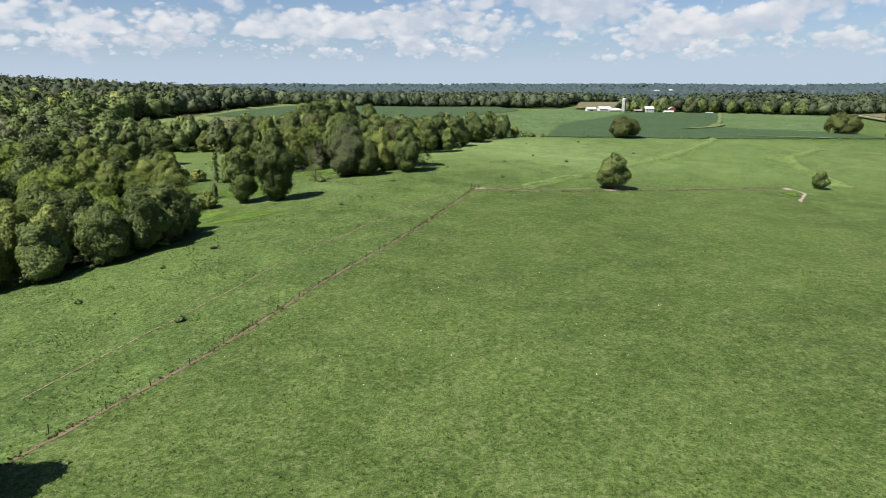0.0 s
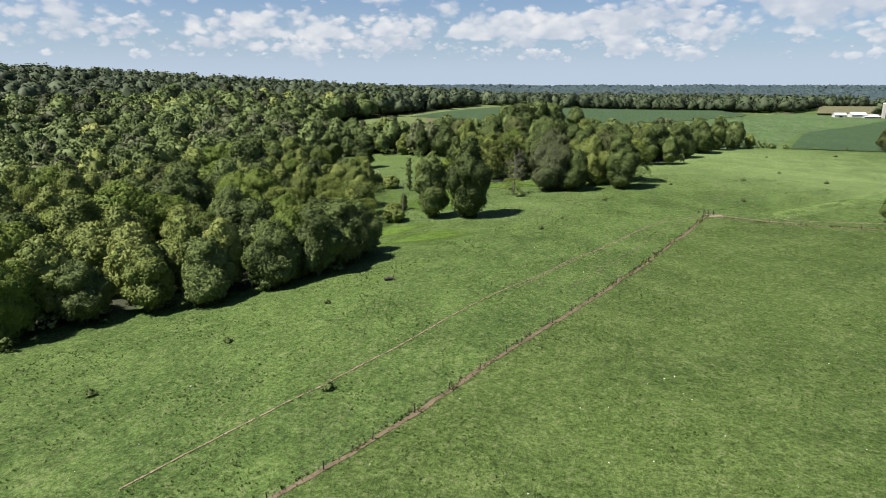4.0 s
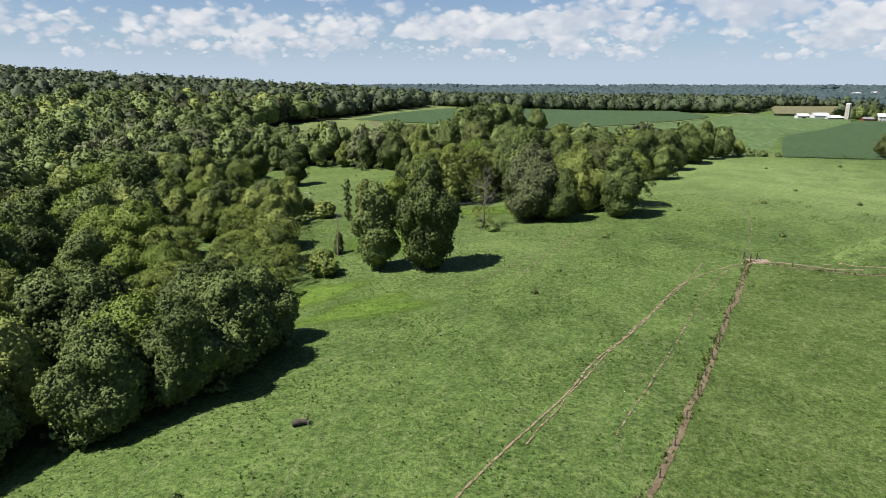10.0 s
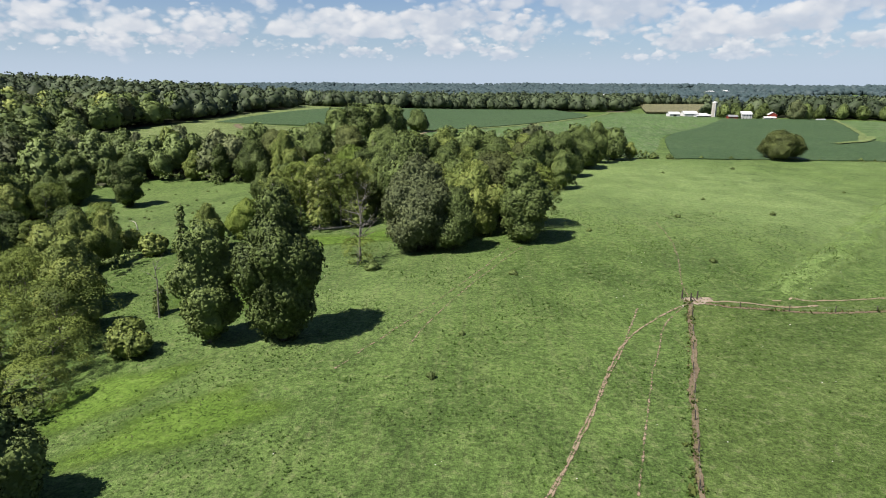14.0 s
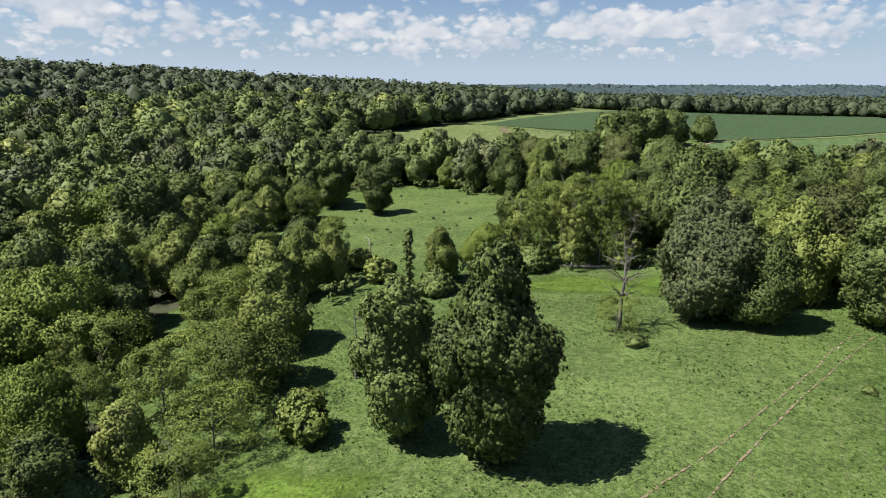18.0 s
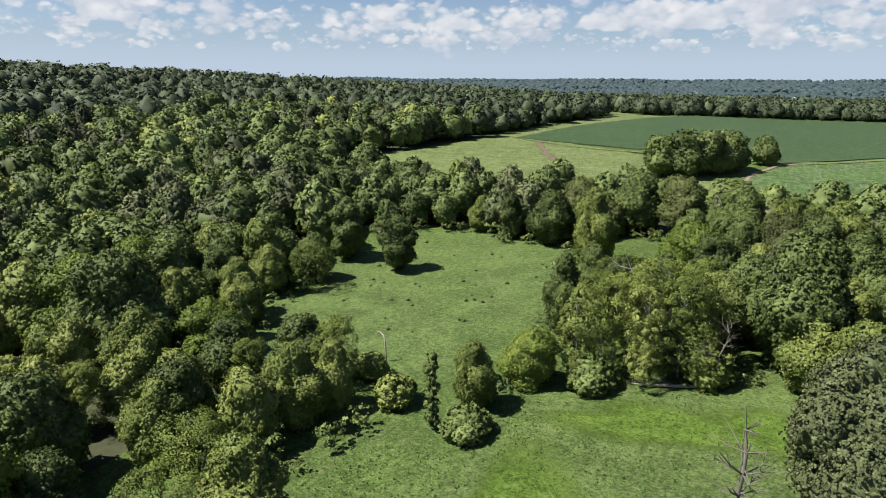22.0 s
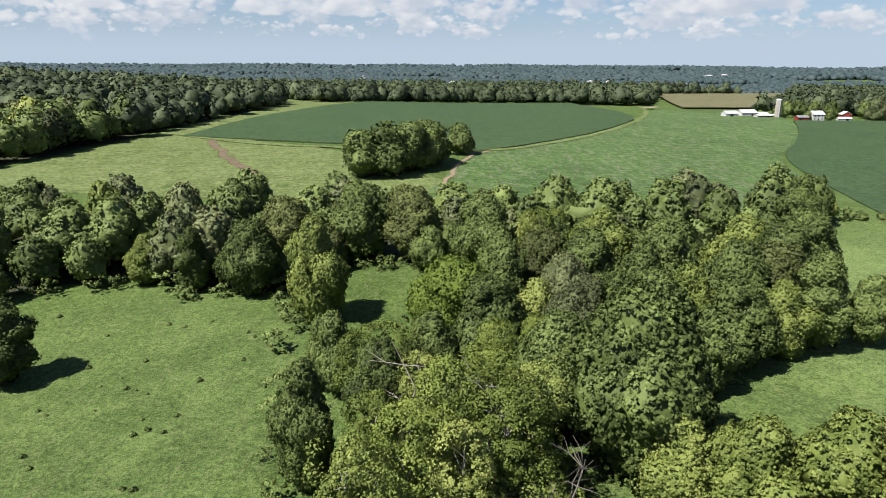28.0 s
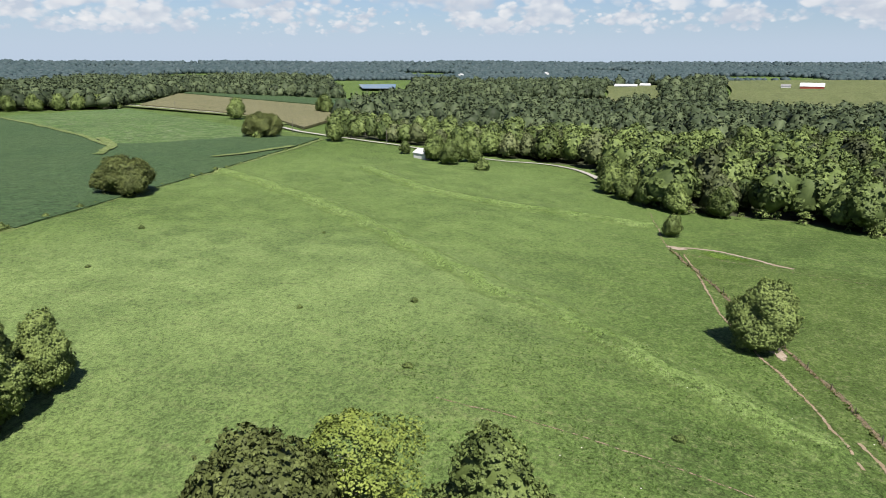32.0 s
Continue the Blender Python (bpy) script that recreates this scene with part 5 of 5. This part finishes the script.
# ---------------------------------------------------------------- farm buildings
def gable(name, label, x, y, turn, length, width, height, rise, wall_mat, roof_mat, doors=(), windows=(), category="barn", open_side=False, lift=0.0):
    """A gabled building: walls, two roof slopes with eaves, doors and windows as near-black panels on the long front.
    """
    ob = thing(name, label, category, pose(x, y, grown(x, y) + lift, 0, 0, turn))
    L, Wd = length / 2, width / 2
    bm = bmesh.new()
    t = 0.2
    if not open_side:
        box(bm, -L, L, -Wd, -Wd + t, -1.0, height)
    else:
        for i in range(5):
            px = -L + (i + 0.5) * length / 5
            box(bm, px - 0.12, px + 0.12, -Wd, -Wd + 0.24, -1.0, height)
    box(bm, -L, L, Wd - t, Wd, -1.0, height)
    for sx in (-1, 1):
        vs = [bm.verts.new((sx * (L - k), yy, zz)) for k in (0, t) for yy, zz in ((-Wd, -1.0), (Wd, -1.0), (Wd, height), (0, height + rise), (-Wd, height))]
        bm.faces.new(vs[:5]), bm.faces.new(vs[5:][::-1])
        for i in range(5):
            j = (i + 1) % 5
            bm.faces.new((vs[i], vs[j], vs[5 + j], vs[5 + i]))
    part("wall", (bm, wall_mat), ob)
    for s in (-1, 1):
        bm = bmesh.new()
        e = 0.5
        k = rise / Wd
        a = [(-L - e, s * (Wd + e), height - e * k), (L + e, s * (Wd + e), height - e * k), (L + e, 0, height + rise), (-L - e, 0, height + rise)]
        lo = [bm.verts.new(p) for p in a]
        hi = [bm.verts.new((p[0], p[1], p[2] + 0.18)) for p in a]
        bm.faces.new(lo), bm.faces.new(hi[::-1])
        for i in range(4):
            j = (i + 1) % 4
            bm.faces.new((lo[i], hi[i], hi[j], lo[j]))
        part("roof", (bm, roof_mat), ob)
    # thin dark panels on the closed wall stand for shaded interiors
    for px, w, h in doors:
        bm = bmesh.new()
        box(bm, px - w / 2, px + w / 2, -Wd - 0.05, -Wd + 0.03, 0, h)
        part("door", (bm, UNLIT_PANEL), ob, "near-black panel painted as an unlit doorway")
    for px, pz, w, h in windows:
        bm = bmesh.new()
        box(bm, px - w / 2, px + w / 2, -Wd - 0.04, -Wd + 0.04, pz, pz + h)
        win = part("window", (bm, UNLIT_PANEL), ob)
        bm = bmesh.new()
        for a, b, c, d in ((-w / 2 - 0.1, w / 2 + 0.1, -0.1, 0), (-w / 2 - 0.1, w / 2 + 0.1, h, h + 0.1), (-w / 2 - 0.1, -w / 2, 0, h), (w / 2, w / 2 + 0.1, 0, h)):
            box(bm, px + a, px + b, -Wd - 0.08, -Wd - 0.045, pz + c, pz + d)
        part("frame", (bm, STEEL_ROOF), win)
    return ob


def silo(x, y, radius, height):
    ob = thing("silo", "tall weathered concrete stave silo beside the barns", "silo", pose(x, y, grown(x, y)))
    v, q = join_tubes([tube([(0, 0, z) for z in np.linspace(-1, height, 12)], [radius] * 12, 24)])
    part("body", raw_mesh("body", v, q, CONCRETE, smooth=True), ob)
    dome = [(0, 0, height + radius * 0.45 * math.sin(a)) for a in np.linspace(0, 1.5, 6)]
    v, q = join_tubes([tube(dome, [radius * 1.03 * math.cos(a) + 0.02 for a in np.linspace(0, 1.5, 6)], 24)])
    part("cap", raw_mesh("cap", v, q, STEEL_ROOF, smooth=True), ob, "pale metal dome")
    for i in range(9):
        z = 1 + i * height / 9
        v, q = join_tubes([tube([(0, 0, z), (0, 0, z + 0.12)], [radius + 0.05, radius + 0.05], 24)])
        part("hoop", raw_mesh("hoop", v, q, GREY_ROOF), ob)
    v, q = join_tubes([tube([(0, -radius - 0.35, 0), (0, -radius - 0.35, height)], [0.35, 0.35], 8)])
    part("chute", raw_mesh("chute", v, q, STEEL_ROOF, smooth=True), ob)


gable("barn", "small white barn with a dark doorway", 196, 888, 10, 12, 9, 4.0, 2.2, STEEL_ROOF, STEEL_ROOF, ((0, 3.5, 3.2),))
gable("barn", "white metal-roofed barn with a wide doorway", 216, 897, 12, 16, 11, 4.5, 2.6, STEEL_ROOF, STEEL_ROOF, ((4, 4.5, 3.6),))
gable("shed", "long low open-fronted cattle shed", 228, 884, 12, 20, 7, 2.8, 1.0, STEEL_ROOF, STEEL_ROOF, open_side=True, category="shed")
gable("shed", "pale metal shed behind the barns", 232, 900, 12, 10, 8, 3.2, 1.6, STEEL_ROOF, STEEL_ROOF, ((0, 3, 2.6),), category="shed")
silo(238, 881, 2.6, 17)
gable("shed", "low red wooden shed", 251, 862, 5, 10, 6, 3.0, 1.6, RED_PAINT, GREY_ROOF, ((-2, 2.2, 2.2),), category="shed")
gable("house", "white two-storey farmhouse with pale roof", 267, 868, 5, 11, 9, 5.8, 2.8, STEEL_ROOF, STEEL_ROOF, ((0, 1.0, 2.1),),
      ((-3.5, 1.0, 1.0, 1.4), (3.5, 1.0, 1.0, 1.4), (-3.5, 3.6, 1.0, 1.4), (0, 3.6, 1.0, 1.4), (3.5, 3.6, 1.0, 1.4)), "house")
gable("shed", "low white shed near the farmhouse", 292, 866, 0, 12, 5, 2.4, 1.2, STEEL_ROOF, STEEL_ROOF, ((2, 2.4, 2.0),), category="shed")
gable("house", "red farm building with white gable and pale roof", 300, 878, 80, 9, 8, 5.6, 2.6, RED_PAINT, STEEL_ROOF, ((0, 1.0, 2.1),), ((-2.5, 3.4, 1.0, 1.3), (2.5, 3.4, 1.0, 1.3)), "house")
gable("shed", "low white trailer near the trees", 342, 858, 0, 9, 2.6, 2.2, 0.3, STEEL_ROOF, STEEL_ROOF, ((-2, 1.0, 1.8),), category="shed")
gable("house", "white single-storey house among trees by the road", 306, 424, 62, 11, 8, 3.6, 2.2, STEEL_ROOF, STEEL_ROOF, ((-1, 1.0, 2.1),), ((-3.8, 1.0, 1.2, 1.2), (2.5, 1.0, 1.2, 1.2)), "house")
gable("barn", "large red barn with pale roof on the far hill", 1150, 92, 80, 34, 14, 7, 5, RED_PAINT, STEEL_ROOF, ((0, 4, 4),))
gable("house", "white farmhouse on the far hill", 1165, 128, 80, 14, 10, 6, 3, STEEL_ROOF, GREY_ROOF, ((0, 1.2, 2.1),), ((-4, 3.4, 1.2, 1.5), (4, 3.4, 1.2, 1.5)), "house")
gable("shed", "long white shed below the far hill", 905, 178, 60, 22, 10, 4, 2, STEEL_ROOF, STEEL_ROOF, ((5, 3, 3),), category="shed")
gable("barn", "long white barns on the far meadow", 1215, 385, 80, 40, 12, 5, 3, STEEL_ROOF, STEEL_ROOF, ((0, 4, 4),))
gable("barn", "white barn on the far meadow", 1225, 352, 80, 18, 12, 5, 3, STEEL_ROOF, STEEL_ROOF, ((0, 4, 4),))
for x, y in ((840, 95), (852, 80), (866, 70), (880, 110)):
    gable("shed", "small white building among far trees", x, y, x, 11, 6, 3, 1.5, STEEL_ROOF, STEEL_ROOF, ((0, 2, 2),), category="shed", lift=1.0)
for x, y, w in ((-60, 1500, 14), (240, 1720, 22), (285, 1730, 16), (420, 1650, 12), (1500, 1300, 18), (760, 2400, 30), (820, 2420, 24), (1800, 900, 22), (1650, 620, 16), (-260, 1800, 16)):
    gable("farmhouse", "far white farm building among woods", x, y, x, w, w * 0.5, 7, 3, STEEL_ROOF, STEEL_ROOF, ((0, 2, 2),), category="house", lift=7.0)


# ---------------------------------------------------------------- poles, posts and dead wood
def utility_pole(x, y, turn):
    ob = thing("utility_pole", "weathered wooden utility pole with a cross arm", "pole", pose(x, y, grown(x, y), 0, 0, turn), "poles along the road")
    v, q = join_tubes([tube([(0, 0, -1), (0, 0, 5), (0, 0, 10.5)], [0.2, 0.17, 0.13], 8)])
    part("post", raw_mesh("post", v, q, DEADWOOD, smooth=True), ob)
    bm = bmesh.new()
    box(bm, -1.2, 1.2, 0.12, 0.24, 9.6, 9.75)
    part("cross_arm", (bm, DEADWOOD), ob)
    for px in (-1.1, -0.6, 0.6, 1.1):
        bm = bmesh.new()
        box(bm, px - 0.05, px + 0.05, 0.13, 0.23, 9.75, 9.95)
        part("insulator", (bm, GREY_ROOF), ob)


for x, y in ((393, 507), (352, 470), (376, 560), (449, 640), (486, 700), (510, 790), (348, 1011), (490, 905)):
    utility_pole(x, y, 20)

bm = bmesh.new()
post_v, post_q = join_tubes([tube([(0, 0, -0.3), (0.01, 0, 0.7), (0.02, 0.01, 1.3)], [0.085, 0.08, 0.07], 7)])
POST = raw_mesh("post", post_v, post_q, POSTWOOD, smooth=True)
bm.free()


def fence(line, gap, label, seed):
    """Posts with two strands of wire."""
    r = np.random.default_rng(seed)
    ob = thing("fence", label, "fence")
    p = along(line, gap)
    pts = []
    for x, y in p:
        x, y = x + r.uniform(-0.1, 0.1), y + r.uniform(-0.1, 0.1)
        z = grown(x, y)
        q = part("post", POST, ob)
        q.matrix_world = Matrix.LocRotScale((x, y, z), Euler((r.uniform(-0.08, 0.08), r.uniform(-0.08, 0.08), r.uniform(0, 6))), (1, 1, r.uniform(0.85, 1.1)))
        pts.append((x, y, z))
    for h in (0.55, 1.05):
        v, q = join_tubes([tube([(x, y, z + h) for x, y, z in pts], [0.006] * len(pts), 3)])
        part("wire", raw_mesh("wire", v, q, GREY_ROOF), ob)


fence([(-95, 50), (-75, 66), (-62, 73)] + FENCE[1:], 7.0, "wire fence on dark wooden posts along a weedy strip", 1)
fence(FENCE_EAST, 8.0, "wire fence on dark wooden posts running to the pond", 2)


def dead_tree(name, label, x, y, height, seed, forks, mat=DEADWOOD, lean=0.1, girth=0.2, category="dead tree"):
    """A bare stem with forking, tapering branches, one mesh each."""
    r = np.random.default_rng(seed)
    ob = thing(name, label, category, pose(x, y, grown(x, y)))
    stem = [(lean * h * math.sin(0.5 * h + seed), lean * h, h) for h in np.linspace(-0.3, height, 7)]
    v, q = join_tubes([tube(stem, [girth * (1 - 0.85 * i / 6) for i in range(7)], 7)])
    part("stem", raw_mesh("stem", v, q, mat, smooth=True), ob)
    for i in range(forks):
        k = r.uniform(0.35, 0.95)
        b = Vector(stem[min(6, int(k * 6))])
        a = r.uniform(0, 6.283)
        ln = height * r.uniform(0.18, 0.38) * (1.2 - k * 0.5)
        e = b + Vector((math.cos(a) * ln, math.sin(a) * ln, ln * r.uniform(0.2, 0.9)))
        m = (b + e) / 2 + Vector(r.normal(0, 0.12 * ln, 3))
        tubes = [tube([b, m, e], [girth * 0.32, girth * 0.22, girth * 0.06], 5)]
        for _ in range(3):
            t = e * 0.5 + m * 0.5 + Vector(r.normal(0, 0.3 * ln, 3))
            tubes.append(tube([m, (m + t) / 2 + Vector(r.normal(0, 0.05 * ln, 3)), t], [girth * 0.14, girth * 0.09, girth * 0.03], 4))
        v, q = join_tubes(tubes)
        part("branch", raw_mesh("branch", v, q, mat, smooth=True), ob)
    return ob


dead_tree("dead_tree", "bare grey dead tree rising from a bush", -54, 276.5, 16.5, 3, 20, lean=0.03, girth=0.36)
dead_tree("dead_tree", "bare dead stem rising from a shrub", -86.5, 245, 11, 5, 7, lean=0.03)
dead_tree("dead_tree", "bare pale dead tree among sycamores", -70, 322, 21, 7, 11, PALE_BARK)
dead_tree("dead_tree", "bare pale forked dead tree among sycamores", -79, 331, 19, 8, 10, PALE_BARK)
dead_tree("dead_tree", "grey dead tree in the woods", -60, 316, 13, 9, 12)
dead_tree("dead_tree", "grey dead stem in the woods", -104, 196, 9, 10, 6)
plant("willow1", -54, 273, 6, 0, 1.2, "loose bush at the foot of a dead tree")
plant("bush1", -50, 268, 2.2, 0, 1.1, "small bush beside a dead tree")

# the bent snag in the clearing
snag = thing("snag", "bent bare snag hooked over at the top", "dead tree", pose(-119.5, 303, grown(-119.5, 303), 0, 0, 150))
v, q = join_tubes([tube([(0, 0, -0.3), (0.05, 0, 2), (0.2, 0, 4.2), (0.9, 0, 5.2), (2.2, 0.1, 5.5), (3.4, 0.2, 5.3)], [0.2, 0.17, 0.15, 0.12, 0.08, 0.03], 7)])
part("stem", raw_mesh("stem", v, q, PALE_BARK, smooth=True), snag)

# a trunk wrapped in vines
vine = thing("vine_covered_trunk", "dead trunk wrapped thickly in dark green vines", "tree", pose(-98.5, 284, grown(-98.5, 284)))
v, q = join_tubes([tube([(0, 0, -0.3), (0.1, 0, 4), (0.1, 0.1, 9), (0.2, 0.1, 13.5)], [0.3, 0.25, 0.2, 0.08], 7)])
part("trunk", raw_mesh("trunk", v, q, BARK, smooth=True), vine)
v, f, t, m, _ = crown(91, 13.2, 0.6, 1.45, TALL, 16, 12, 12, 0.36, 0.6, 0.3)
part("vines", raw_mesh("vines", v, f, LEAF, t, normals=m), vine)

# the fallen tree and its brush
log = thing("fallen_tree", "fallen pale dead tree lying on the grass", "log", pose(-63.5, 316.5, grown(-63.5, 316.5) + 0.25, 0, 0, 200))
v, q = join_tubes([tube([(-1, 0, 0.15), (1, 0.1, 0.1), (4, 0.3, 0.0), (8, 0.2, -0.1), (11, -0.2, -0.15)], [0.38, 0.32, 0.26, 0.16, 0.05], 8)])
part("trunk", raw_mesh("trunk", v, q, PALE_BARK, smooth=True), log)
r = np.random.default_rng(12)
for i in range(12):
    b = np.array([r.uniform(3, 9), 0.2, 0.0])
    e = b + [r.uniform(1, 3.5), r.uniform(-2.2, 2.2), r.uniform(0.0, 0.5)]
    v, q = join_tubes([tube([b, (b + e) / 2 + [0, 0, 0.2], e], [0.08, 0.06, 0.02], 5)])
    part("branch", raw_mesh("branch", v, q, DEADWOOD, smooth=True), log)
brush = thing("brush_pile", "reddish heap of dead brush below the trees", "brush", pose(-60, 320, grown(-60, 320)))
for i in range(26):
    a, ln = r.uniform(0, 6.283), r.uniform(1.5, 4.0)
    b = np.array([r.normal(0, 1.6), r.normal(0, 1.2), 0.1])
    e = b + [ln * math.cos(a) * 0.7, ln * math.sin(a) * 0.7, r.uniform(0.6, 2.8)]
    v, q = join_tubes([tube([b, (b + e) / 2 + r.normal(0, 0.15, 3), e], [0.06, 0.045, 0.015], 4)])
    part("stick", raw_mesh("stick", v, q, DEADWOOD, smooth=True), brush)
v, f, t, m, _ = crown(93, 2.6, 0.1, 2.6, ROUND, 7, 8, 10, 0.34, 0.0, 0.4)
part("dead_leaves", raw_mesh("dead_leaves", v, f, LEAF_RUST, t, normals=m), brush, "rust-brown withered leaves")

# the stump on the pasture
stump = thing("stump", "dark upturned stump with roots lying on the pasture", "stump", pose(-57.5, 159.5, grown(-57.5, 159.5), 0, 0, 30))
v, q = join_tubes([tube([(-0.9, 0, 0.35), (0, 0.05, 0.5), (0.8, 0, 0.4)], [0.34, 0.40, 0.30], 9)])
part("bole", raw_mesh("bole", v, q, POSTWOOD, smooth=True), stump)
for i in range(9):
    a = i * 0.7
    v, q = join_tubes([tube([(0.7, 0, 0.4), (1.0, 0.4 * math.cos(a), 0.4 + 0.4 * math.sin(a)), (1.15, 0.85 * math.cos(a), max(0.02, 0.4 + 0.75 * math.sin(a)))], [0.12, 0.09, 0.03], 5)])
    part("root", raw_mesh("root", v, q, POSTWOOD, smooth=True), stump)

# braced posts at the fence corner
for x, y in ((12.0, 249.3), (13.6, 250.6), (10.9, 250.9)):
    ob = thing("corner_post", "stout dark wooden post at the fence corner", "post", pose(x, y, grown(x, y)), "posts of the fence corner")
    v, q = join_tubes([tube([(0, 0, -0.3), (0, 0, 1.0), (0.03, 0, 1.7)], [0.15, 0.14, 0.12], 8)])
    part("shaft", raw_mesh("shaft", v, q, POSTWOOD, smooth=True), ob)
    v, q = join_tubes([tube([(0, 0, 1.2), (1.1, 0.3, 0.1)], [0.06, 0.06], 6)])
    part("brace", raw_mesh("brace", v, q, POSTWOOD, smooth=True), ob)
